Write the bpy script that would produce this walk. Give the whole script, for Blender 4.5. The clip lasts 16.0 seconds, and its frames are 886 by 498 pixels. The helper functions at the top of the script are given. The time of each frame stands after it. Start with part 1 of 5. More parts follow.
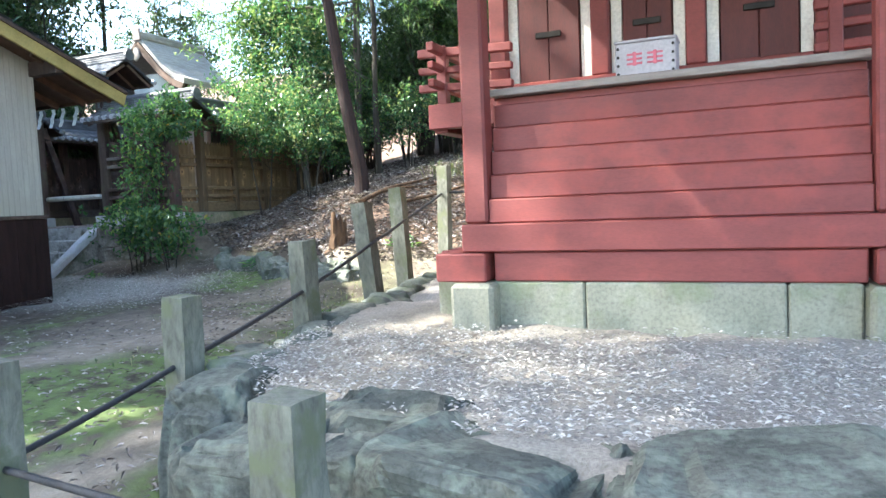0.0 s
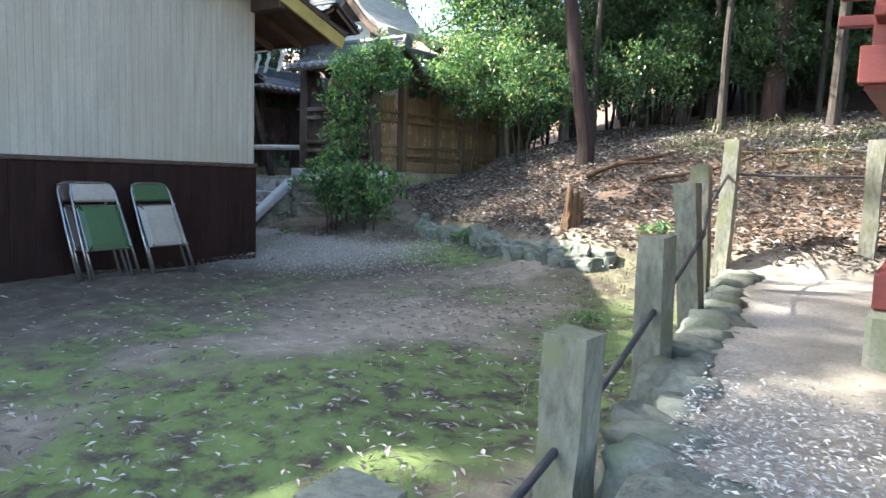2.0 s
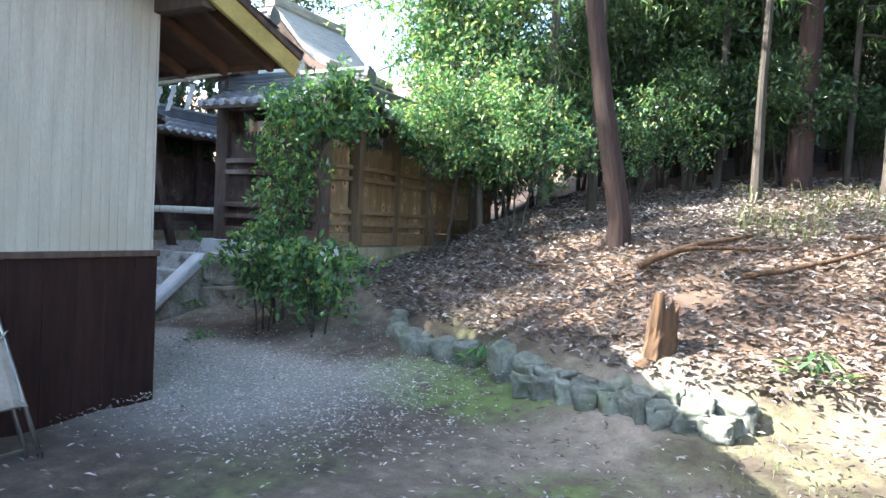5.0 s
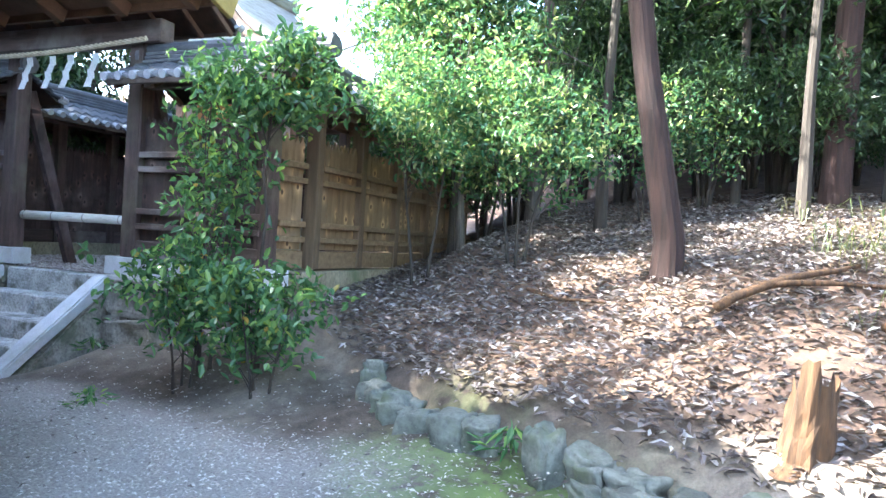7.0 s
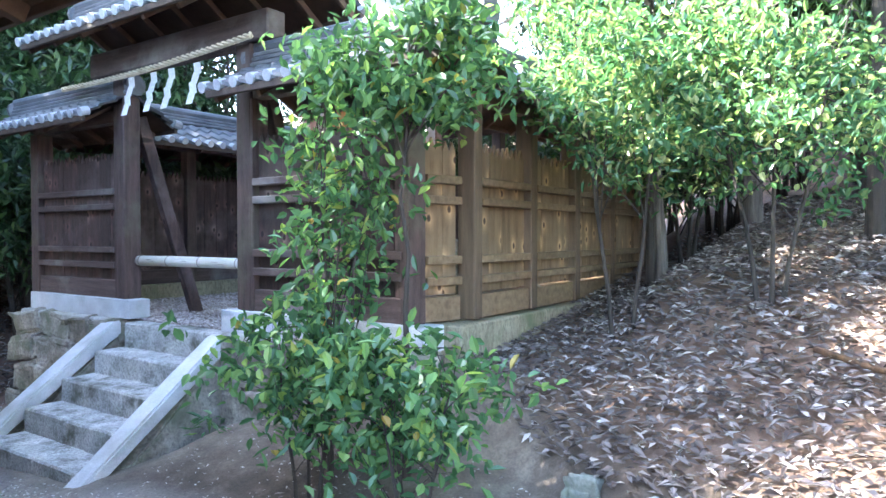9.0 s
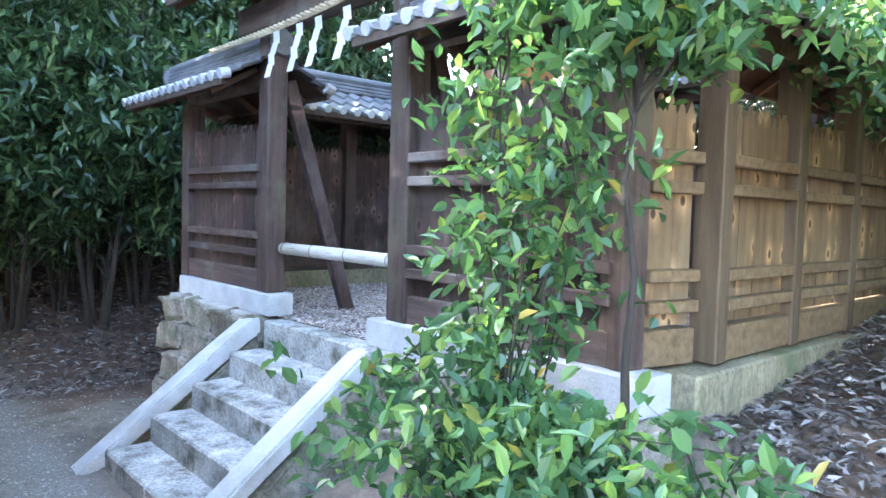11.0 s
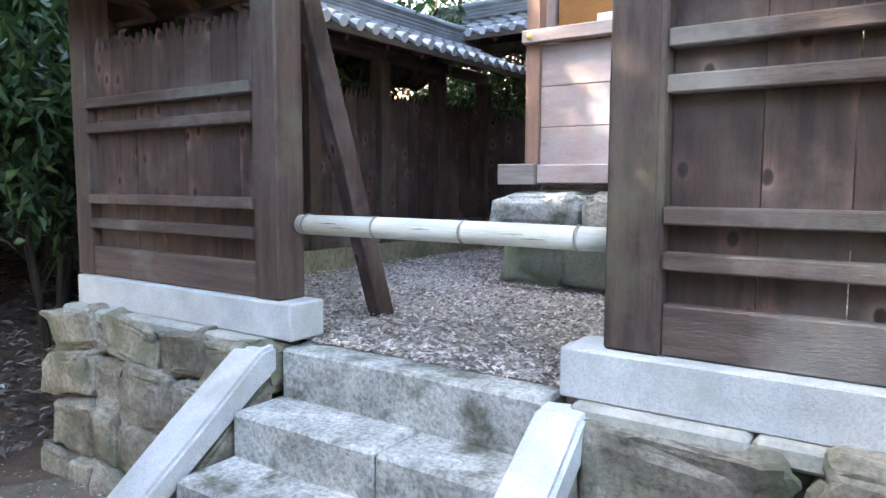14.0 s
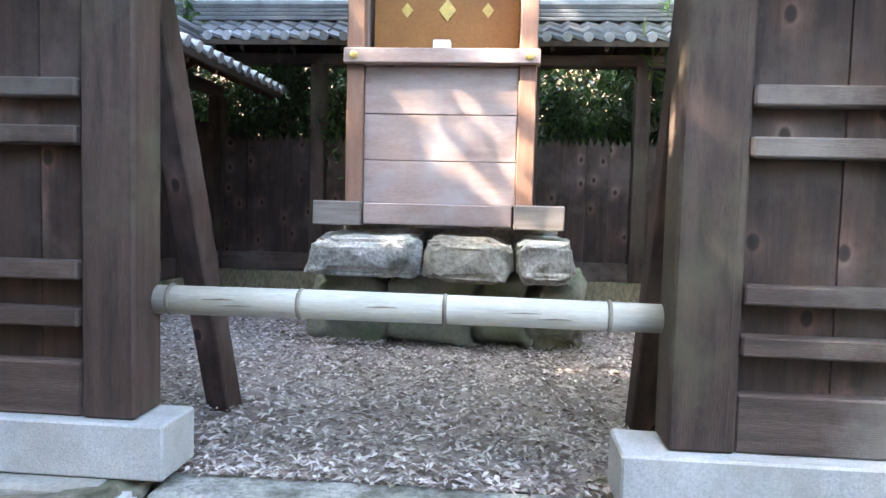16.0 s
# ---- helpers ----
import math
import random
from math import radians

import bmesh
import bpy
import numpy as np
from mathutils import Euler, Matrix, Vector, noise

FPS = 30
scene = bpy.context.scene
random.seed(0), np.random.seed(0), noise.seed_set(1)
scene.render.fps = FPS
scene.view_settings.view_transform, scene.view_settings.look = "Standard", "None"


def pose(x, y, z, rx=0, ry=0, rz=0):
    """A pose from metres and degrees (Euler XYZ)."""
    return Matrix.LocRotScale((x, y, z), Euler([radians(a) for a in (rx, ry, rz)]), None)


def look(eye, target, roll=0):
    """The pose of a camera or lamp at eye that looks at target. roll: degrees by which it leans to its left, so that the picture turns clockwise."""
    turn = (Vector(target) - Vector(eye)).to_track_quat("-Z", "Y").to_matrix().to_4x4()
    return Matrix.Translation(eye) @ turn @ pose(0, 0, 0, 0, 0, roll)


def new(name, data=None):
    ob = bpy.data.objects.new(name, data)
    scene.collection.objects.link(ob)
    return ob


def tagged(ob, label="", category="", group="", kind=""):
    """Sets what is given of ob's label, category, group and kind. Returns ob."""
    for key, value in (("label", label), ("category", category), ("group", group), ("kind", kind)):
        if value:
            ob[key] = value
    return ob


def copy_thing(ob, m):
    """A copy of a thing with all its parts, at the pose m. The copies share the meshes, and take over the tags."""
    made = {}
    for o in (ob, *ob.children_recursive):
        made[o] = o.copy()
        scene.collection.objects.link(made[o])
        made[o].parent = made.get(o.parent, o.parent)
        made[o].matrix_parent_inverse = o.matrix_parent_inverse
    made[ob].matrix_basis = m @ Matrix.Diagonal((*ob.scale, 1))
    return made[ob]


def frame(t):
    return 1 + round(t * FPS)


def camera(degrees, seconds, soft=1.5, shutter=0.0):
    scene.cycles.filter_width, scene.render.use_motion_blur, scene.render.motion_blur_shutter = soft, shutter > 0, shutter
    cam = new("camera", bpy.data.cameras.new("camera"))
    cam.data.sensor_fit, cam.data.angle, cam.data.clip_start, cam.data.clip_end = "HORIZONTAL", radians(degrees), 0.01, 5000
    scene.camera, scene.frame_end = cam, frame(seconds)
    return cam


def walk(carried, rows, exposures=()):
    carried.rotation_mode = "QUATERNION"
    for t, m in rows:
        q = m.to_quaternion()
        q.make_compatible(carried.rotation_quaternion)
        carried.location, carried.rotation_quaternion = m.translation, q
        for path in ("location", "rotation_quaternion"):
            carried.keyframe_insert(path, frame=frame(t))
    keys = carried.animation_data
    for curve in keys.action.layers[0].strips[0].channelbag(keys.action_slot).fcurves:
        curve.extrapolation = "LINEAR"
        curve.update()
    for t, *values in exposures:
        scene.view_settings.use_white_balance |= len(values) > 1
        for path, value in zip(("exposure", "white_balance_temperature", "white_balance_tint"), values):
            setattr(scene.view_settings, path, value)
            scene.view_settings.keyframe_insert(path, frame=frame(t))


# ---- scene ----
cam = camera(65.0, 16.0)
PATH = [
    (0, (0.187, 0.198, 1.172), (-0.608, 2.029, 1.044), -2.4),
    (0.5, (-0.092, 0.271, 1.173), (-0.944, 2.077, 1.06), -0.9),
    (1, (-0.389, 0.462, 1.168), (-1.393, 2.183, 0.994), -0.1),
    (1.5, (-0.757, 0.598, 1.181), (-1.884, 2.241, 1.007), 0.4),
    (2, (-1.17, 0.799, 1.208), (-2.317, 2.423, 0.993), 2.1),
    (2.5, (-1.543, 1.026, 1.251), (-2.738, 2.622, 1.086), 2.6),
    (3, (-1.967, 1.207, 1.299), (-3.124, 2.826, 1.104), 2.8),
    (3.5, (-2.269, 1.547, 1.359), (-3.365, 3.209, 1.172), 2.9),
    (4, (-2.614, 1.762, 1.414), (-3.626, 3.486, 1.339), 2.8),
    (4.5, (-2.931, 2.079, 1.447), (-3.84, 3.86, 1.386), 2.8),
    (4.7, (-3.039, 2.211, 1.485), (-3.963, 3.983, 1.418), 2.6),
    (6.8, (-4.259, 3.583, 1.487), (-4.978, 5.449, 1.445), 4.5),
    (7, (-4.29, 3.737, 1.515), (-5.053, 5.585, 1.493), 3.5),
    (7.5, (-4.525, 4.072, 1.592), (-5.37, 5.884, 1.557), 2.7),
    (8, (-4.751, 4.443, 1.669), (-5.585, 6.261, 1.638), 2.0),
    (8.5, (-4.921, 4.81, 1.736), (-5.954, 6.522, 1.695), 0.1),
    (8.7, (-5.041, 4.913, 1.73), (-6.126, 6.593, 1.688), -0.1),
    (10.8, (-6.024, 5.842, 1.793), (-7.471, 7.22, 1.711), 1.6),
    (11, (-6.106, 5.915, 1.816), (-7.599, 7.241, 1.709), 1.6),
    (11.5, (-6.462, 6.004, 1.806), (-8.002, 7.275, 1.688), 2.4),
    (12, (-6.795, 6.13, 1.785), (-8.378, 7.343, 1.641), 1.9),
    (12.5, (-7.209, 6.207, 1.739), (-8.871, 7.298, 1.525), 1.8),
    (13, (-7.608, 6.224, 1.734), (-9.003, 7.643, 1.538), 2.2),
    (13.5, (-8.017, 6.319, 1.741), (-9.357, 7.79, 1.539), 0.7),
    (14, (-8.377, 6.272, 1.703), (-9.509, 7.91, 1.512), 0.2),
    (14.5, (-8.73, 6.361, 1.691), (-9.606, 8.15, 1.51), 0.1),
    (15, (-9.065, 6.337, 1.712), (-9.617, 8.252, 1.548), 0.8),
    (15.5, (-9.342, 6.38, 1.739), (-9.604, 8.357, 1.6), 1.6),
    (16, (-9.551, 6.461, 1.817), (-9.727, 8.448, 1.685), 1.5),
]
walk(cam, [(t, look(eye, target, roll)) for t, eye, target, roll in PATH],
     [(0.0, 2.95, 6100, 5.0), (1.0, 2.8, 6150, 6.0), (1.5, 2.8, 6200, 6.0), (3.0, 3.05, 6450, 8.0), (4.2, 3.15, 6300, 8.0), (7.5, 4.1, 5950, 10.0), (8.7, 4.4, 5950, 12.0), (11.0, 4.95, 6150, 11.0), (12.5, 5.05, 6700, 12.0), (14.0, 4.8, 7200, 11.0), (16.0, 4.62, 7250, 10.0)])

# ---- light ----
SUN_AZ, SUN_EL = radians(245), radians(41)   # the sun stands west-south-west, behind the store house
world = bpy.data.worlds.new("sky")
scene.world = world
world.use_nodes = True
wn = world.node_tree
sky = wn.nodes.new("ShaderNodeTexSky")
sky.sky_type, sky.sun_disc = "NISHITA", False
sky.sun_elevation, sky.sun_rotation = SUN_EL, SUN_AZ
sky.dust_density = 2.0
wn.nodes["Background"].inputs["Strength"].default_value = 0.15
wn.links.new(sky.outputs[0], wn.nodes["Background"].inputs[0])
sun_data = bpy.data.lights.new("sun", "SUN")
sun_data.energy, sun_data.angle, sun_data.color = 5.0, radians(0.6), (1.0, 0.93, 0.82)
sun = new("sun", sun_data)
SUN_DIR = Vector((math.sin(SUN_AZ) * math.cos(SUN_EL), math.cos(SUN_AZ) * math.cos(SUN_EL), math.sin(SUN_EL)))
sun.matrix_world = look(SUN_DIR * 40, (0, 0, 0))

# ---- materials ----
def node_material(name, roughness=0.7, metallic=0.0):
    m = bpy.data.materials.new(name)
    m.use_nodes = True
    t = m.node_tree
    b = t.nodes["Principled BSDF"]
    b.inputs["Roughness"].default_value = roughness
    b.inputs["Metallic"].default_value = metallic
    return m, t, b


def noise_node(t, scale, detail=4, stretch=None, rough=0.55, coord="Object"):
    c = t.nodes.new("ShaderNodeTexCoord")
    out = c.outputs["Object"]
    if coord == "World":
        g = t.nodes.new("ShaderNodeNewGeometry")
        out = g.outputs["Position"]
    if stretch:
        mp = t.nodes.new("ShaderNodeMapping")
        mp.inputs["Scale"].default_value = stretch
        t.links.new(out, mp.inputs[0])
        out = mp.outputs[0]
    n = t.nodes.new("ShaderNodeTexNoise")
    n.inputs["Scale"].default_value, n.inputs["Detail"].default_value, n.inputs["Roughness"].default_value = scale, detail, rough
    t.links.new(out, n.inputs["Vector"])
    return n


def ramp(t, fac, stops):
    r = t.nodes.new("ShaderNodeValToRGB")
    while len(r.color_ramp.elements) < len(stops):
        r.color_ramp.elements.new(0.5)
    for e, (p, c) in zip(r.color_ramp.elements, stops):
        e.position, e.color = p, (*c, 1)
    t.links.new(fac, r.inputs[0])
    return r.outputs[0]


def mixed(t, fac, a, b, mode="MIX"):
    m = t.nodes.new("ShaderNodeMix")
    m.data_type, m.blend_type = "RGBA", mode
    for sock, v in ((m.inputs[0], fac), (m.inputs[6], a), (m.inputs[7], b)):
        if isinstance(v, (int, float)):
            sock.default_value = v
        elif isinstance(v, tuple):
            sock.default_value = (*v, 1)
        else:
            t.links.new(v, sock)
    return m.outputs[2]


def bump(t, b, height, strength=0.4, distance=0.01):
    n = t.nodes.new("ShaderNodeBump")
    n.inputs["Strength"].default_value, n.inputs["Distance"].default_value = strength, distance
    t.links.new(height, n.inputs["Height"])
    t.links.new(n.outputs[0], b.inputs["Normal"])


def vary(t, color, amount, use_object=True):
    """Lighter and darker pieces."""
    if use_object:
        o = t.nodes.new("ShaderNodeObjectInfo").outputs["Random"]
    else:
        o = t.nodes.new("ShaderNodeNewGeometry").outputs["Random Per Island"]
    r = ramp(t, o, [(0, (1 - amount,) * 3), (1, (1 + amount * 0.3,) * 3)])
    return mixed(t, 1.0, color, r, "MULTIPLY")


def plain(name, dark, light, scale=6, stretch=None, roughness=0.7, bump_strength=0.3, fine=60, metallic=0.0, piece=0.15, island=False, stain=None, stain_scale=1.3, crisp=0.18, knots=False, grain=0.35):
    m, t, b = node_material(name, roughness, metallic)
    n = noise_node(t, scale, 6, stretch)
    c = ramp(t, n.outputs[0], [(0.3, dark), (0.7, light)])
    f = noise_node(t, fine, 5, stretch, 0.68)
    c = mixed(t, grain, c, ramp(t, f.outputs[0], [(0.3, (0.4,) * 3), (0.5, (0.95,) * 3), (0.68, (1.3,) * 3)]), "MULTIPLY")
    if stain:
        s = noise_node(t, stain_scale, 8, None, 0.65, "World")
        c = mixed(t, ramp(t, s.outputs[0], [(0.5, (0, 0, 0)), (0.5 + crisp, (1, 1, 1))]), c, stain)
    if knots:
        # knots: a dark heart in a pale ring, with the grain flowing round it
        tc = t.nodes.new("ShaderNodeTexCoord")
        oi = t.nodes.new("ShaderNodeObjectInfo")
        sep = t.nodes.new("ShaderNodeSeparateXYZ")
        t.links.new(tc.outputs["Object"], sep.inputs[0])
        cb = t.nodes.new("ShaderNodeCombineXYZ")
        for axis, size, k in ((0, 5.0, 41.0), (2, 3.4, 37.0)):
            off = t.nodes.new("ShaderNodeMath")
            off.operation = "MULTIPLY"
            off.inputs[1].default_value = k
            t.links.new(oi.outputs["Random"], off.inputs[0])
            mu = t.nodes.new("ShaderNodeMath")
            mu.operation = "MULTIPLY_ADD"
            mu.inputs[1].default_value = size
            t.links.new(sep.outputs[axis], mu.inputs[0])
            t.links.new(off.outputs[0], mu.inputs[2])
            t.links.new(mu.outputs[0], cb.inputs[0 if axis == 0 else 1])
        vo = t.nodes.new("ShaderNodeTexVoronoi")
        vo.voronoi_dimensions = "2D"
        vo.inputs["Scale"].default_value = 1.0
        t.links.new(cb.outputs[0], vo.inputs["Vector"])
        ring = ramp(t, vo.outputs["Distance"], [(0.0, (0.25, 0.2, 0.18)), (0.06, (0.5, 0.42, 0.4)), (0.09, (2.6, 2.5, 2.4)), (0.14, (1.9, 1.85, 1.8)), (0.24, (1.25, 1.22, 1.2)), (0.34, (1, 1, 1))])
        c = mixed(t, 1.0, c, ring, "MULTIPLY")
    if piece:
        c = vary(t, c, piece, not island)
    t.links.new(c, b.inputs["Base Color"])
    bump(t, b, f.outputs[0], bump_strength, 0.006)
    return m


M = {}
M["wood"] = plain("weathered_wood", (0.022, 0.0115, 0.0095), (0.082, 0.046, 0.039), 3, (9, 9, 0.8), 0.7, 0.6, 40, grain=0.7, piece=0.3, stain=(0.12, 0.088, 0.08), stain_scale=2.0, knots=True)
M["wood_post"] = plain("weathered_wood_post", (0.034, 0.019, 0.016), (0.105, 0.065, 0.055), 3, (9, 9, 0.8), 0.72, 0.6, 40, grain=0.7, piece=0.15, stain=(0.1, 0.09, 0.06), stain_scale=2.5)
M["wood_x"] = plain("weathered_wood_rail", (0.044, 0.027, 0.023), (0.135, 0.09, 0.076), 3, (0.8, 9, 9), 0.7, 0.6, 40, grain=0.7, piece=0.25, stain=(0.19, 0.165, 0.15), stain_scale=2.0)
M["wood_y"] = plain("weathered_wood_long", (0.11, 0.07, 0.045), (0.24, 0.17, 0.11), 3, (9, 0.8, 9), 0.75, 0.35, 40, piece=0.25)
M["wood_warm"] = plain("pale_weathered_boards", (0.12, 0.074, 0.034), (0.23, 0.152, 0.078), 3, (9, 9, 0.8), 0.75, 0.3, 40, piece=0.25, stain=(0.2, 0.14, 0.08), stain_scale=2.2, knots=True)
M["wood_warm_post"] = plain("pale_weathered_post", (0.085, 0.055, 0.03), (0.17, 0.115, 0.065), 3, (9, 9, 0.8), 0.75, 0.3, 40, piece=0.2)
M["wood_warm_y"] = plain("pale_weathered_rail", (0.12, 0.075, 0.037), (0.23, 0.155, 0.082), 3, (9, 0.8, 9), 0.75, 0.3, 40, piece=0.2)
M["dark_wood"] = plain("dark_wood", (0.03, 0.02, 0.016), (0.085, 0.055, 0.04), 4, (4, 4, 1), 0.75, 0.3)
M["eave_wood"] = plain("eave_wood", (0.06, 0.033, 0.022), (0.13, 0.072, 0.047), 4, (2, 2, 2), 0.7, 0.25)
M["olive"] = plain("olive_paint", (0.25, 0.2, 0.06), (0.36, 0.29, 0.1), 5, None, 0.6, 0.2, piece=0)
M["brown_paint"] = plain("brown_boarding", (0.013, 0.0065, 0.006), (0.026, 0.013, 0.0115), 4, (6, 6, 0.8), 0.6, 0.3, piece=0.2)
M["brown_paint"].node_tree.nodes["Principled BSDF"].inputs["Specular IOR Level"].default_value = 0.15
M["white_wall"] = plain("ribbed_white_siding", (0.285, 0.28, 0.245), (0.37, 0.362, 0.32), 2.5, (5, 5, 0.6), 0.55, 0.08, 50, piece=0.05, stain=(0.3, 0.285, 0.235), stain_scale=0.9)
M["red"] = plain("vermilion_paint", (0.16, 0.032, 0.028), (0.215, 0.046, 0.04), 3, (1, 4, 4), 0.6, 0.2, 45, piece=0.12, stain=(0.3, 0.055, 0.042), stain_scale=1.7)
# the same vermilion, with the porch roof's shade darkened into the colour
M["red_shaded"] = plain("vermilion_porch_shade", (0.075, 0.014, 0.012), (0.105, 0.02, 0.016), 4, (4, 4, 1), 0.6, 0.2, 45, piece=0.1)
M["white_paint"] = plain("white_plaster", (0.66, 0.66, 0.6), (0.78, 0.78, 0.72), 5, None, 0.7, 0.1, piece=0)
M["ledge"] = plain("grey_ledge_wood", (0.22, 0.18, 0.16), (0.36, 0.31, 0.28), 4, (1, 9, 9), 0.7, 0.3)
M["granite"] = plain("granite", (0.3, 0.3, 0.28), (0.62, 0.61, 0.58), 6, None, 0.85, 1.0, 60, piece=0.12, stain=(0.11, 0.11, 0.08), stain_scale=5.5, crisp=0.16, grain=1.0)
M["granite_pale"] = plain("pale_granite", (0.44, 0.45, 0.46), (0.6, 0.61, 0.62), 6, None, 0.75, 0.4, 150, piece=0.08, stain=(0.36, 0.36, 0.33), stain_scale=2.5, grain=0.45)
M["footing"] = plain("mossy_footing_stone", (0.2, 0.2, 0.15), (0.33, 0.32, 0.25), 4, None, 0.9, 0.5, 60, piece=0.15, stain=(0.17, 0.2, 0.1), stain_scale=2.2, grain=0.5)
M["rubble"] = plain("rubble_stone", (0.16, 0.14, 0.11), (0.4, 0.365, 0.31), 7, None, 0.9, 0.8, 40, piece=0.3, stain=(0.12, 0.13, 0.08), stain_scale=3, grain=0.9)
M["boulder"] = plain("mossy_boulder", (0.05, 0.054, 0.044), (0.13, 0.135, 0.112), 4, None, 0.9, 1.0, 45, piece=0.2, stain=(0.17, 0.19, 0.15), stain_scale=11, crisp=0.16, grain=0.9)
M["river_stone"] = plain("grey_green_stone", (0.075, 0.085, 0.07), (0.19, 0.2, 0.17), 6, None, 0.88, 0.8, 35, piece=0.35, stain=(0.1, 0.12, 0.065), stain_scale=4, grain=0.7)
M["post_stone"] = plain("weathered_stone_post", (0.11, 0.11, 0.085), (0.225, 0.225, 0.18), 6, (1, 1, 0.4), 0.9, 0.7, 50, piece=0.2, stain=(0.12, 0.13, 0.075), stain_scale=6, crisp=0.1, grain=0.7)
M["concrete"] = plain("old_concrete", (0.2, 0.17, 0.11), (0.34, 0.3, 0.2), 4, (1, 1, 0.5), 0.88, 0.4, 50, piece=0, stain=(0.13, 0.14, 0.07), stain_scale=3, grain=0.9)
M["mortar"] = plain("dark_joint", (0.05, 0.045, 0.035), (0.1, 0.09, 0.07), 10, None, 0.95, 0.5, piece=0)
M["chip_bed"] = plain("trodden_bark_bed", (0.2, 0.155, 0.14), (0.44, 0.375, 0.345), 8, None, 0.95, 0.8, 90, piece=0, stain=(0.12, 0.09, 0.08), stain_scale=2.5, grain=0.9)
M["tile"] = plain("grey_roof_tile", (0.075, 0.08, 0.092), (0.15, 0.157, 0.175), 5, None, 0.5, 0.15, 60, piece=0.25)
M["tile_end"] = plain("pale_tile_end", (0.32, 0.33, 0.355), (0.46, 0.47, 0.5), 8, None, 0.45, 0.1, 60, piece=0.15)
M["thatch"] = plain("bark_shingle_roof", (0.3, 0.27, 0.24), (0.5, 0.46, 0.42), 5, (1, 1, 8), 0.85, 0.4)
M["bamboo"] = plain("dry_bamboo", (0.5, 0.47, 0.4), (0.72, 0.7, 0.64), 3, (0.7, 8, 8), 0.42, 0.1, 30, piece=0)
M["bamboo_node"] = plain("bamboo_joint", (0.16, 0.13, 0.1), (0.34, 0.3, 0.25), 12, None, 0.6, 0.2, piece=0)
M["straw"] = plain("straw", (0.36, 0.29, 0.19), (0.55, 0.47, 0.34), 20, None, 0.85, 0.6, piece=0)
M["paper"] = plain("white_paper", (0.75, 0.75, 0.74), (0.82, 0.82, 0.8), 5, None, 0.8, 0.05, piece=0)
M["rope"] = plain("black_rope", (0.012, 0.012, 0.014), (0.035, 0.035, 0.04), 40, None, 0.6, 0.6, 120, piece=0)
M["copper_wood"] = plain("reddish_planed_wood", (0.36, 0.26, 0.23), (0.5, 0.39, 0.36), 3, (0.8, 6, 6), 0.42, 0.15, 40, piece=0.1, stain=(0.44, 0.4, 0.41), stain_scale=2.4)
M["copper_post"] = plain("reddish_wood_post", (0.24, 0.125, 0.085), (0.36, 0.21, 0.155), 3, (6, 6, 0.8), 0.5, 0.15, 40, piece=0.12)
M["amber"] = plain("amber_lacquer_door", (0.26, 0.11, 0.03), (0.34, 0.15, 0.045), 5, None, 0.45, 0.1, piece=0)
M["brass"] = plain("gilt_brass", (0.6, 0.45, 0.14), (0.75, 0.58, 0.22), 9, None, 0.4, 0.1, metallic=0.15, piece=0)
M["iron"] = plain("black_iron", (0.015, 0.013, 0.012), (0.04, 0.035, 0.03), 9, None, 0.5, 0.2, metallic=0.6, piece=0)
M["chair_green"] = plain("green_vinyl", (0.03, 0.068, 0.028), (0.045, 0.095, 0.042), 5, None, 0.45, 0.15, piece=0.1)
M["chair_white"] = plain("white_vinyl", (0.22, 0.205, 0.18), (0.31, 0.29, 0.26), 6, None, 0.5, 0.15, piece=0.05)
M["chrome"] = plain("dull_chrome", (0.2, 0.2, 0.2), (0.3, 0.3, 0.29), 12, None, 0.3, 0.05, metallic=0.9, piece=0)
M["box_grey"] = plain("grey_metal_box", (0.36, 0.33, 0.35), (0.48, 0.45, 0.47), 4, None, 0.55, 0.15, piece=0)
M["sign_red"] = plain("red_lettering", (0.55, 0.12, 0.16), (0.65, 0.16, 0.2), 8, None, 0.6, 0.05, piece=0)
M["bark"] = plain("cedar_bark", (0.014, 0.0065, 0.005), (0.045, 0.02, 0.014), 4, (9, 9, 0.7), 0.9, 1.0, 22, piece=0.25)
M["bark_grey"] = plain("grey_bark", (0.06, 0.05, 0.042), (0.2, 0.175, 0.15), 4, (8, 8, 0.8), 0.9, 1.0, 22, piece=0.3)
M["bark_dark"] = plain("dark_stem_bark", (0.018, 0.014, 0.011), (0.06, 0.048, 0.036), 4, (8, 8, 0.8), 0.9, 1.0, 22, piece=0.3)
M["mortar_pale"] = plain("pale_mortar", (0.3, 0.29, 0.26), (0.46, 0.45, 0.41), 9, None, 0.95, 0.6, piece=0)
M["stump"] = plain("rotten_stump", (0.025, 0.014, 0.007), (0.13, 0.068, 0.03), 4, (10, 10, 0.7), 0.9, 1.0, 25, piece=0)


def leaf_material(name, stops, roughness=0.42, through_amount=0.3):
    m, t, b = node_material(name, roughness)
    g = t.nodes.new("ShaderNodeNewGeometry")
    c = ramp(t, g.outputs["Random Per Island"], stops)
    t.links.new(c, b.inputs["Base Color"])
    if through_amount:
        tr = t.nodes.new("ShaderNodeBsdfTranslucent")
        t.links.new(mixed(t, 1.0, c, (1.15, 1.25, 0.75), "MULTIPLY"), tr.inputs[0])
        mx = t.nodes.new("ShaderNodeMixShader")
        mx.inputs[0].default_value = through_amount
        t.links.new(b.outputs[0], mx.inputs[1])
        t.links.new(tr.outputs[0], mx.inputs[2])
        t.links.new(mx.outputs[0], t.nodes["Material Output"].inputs[0])
    return m


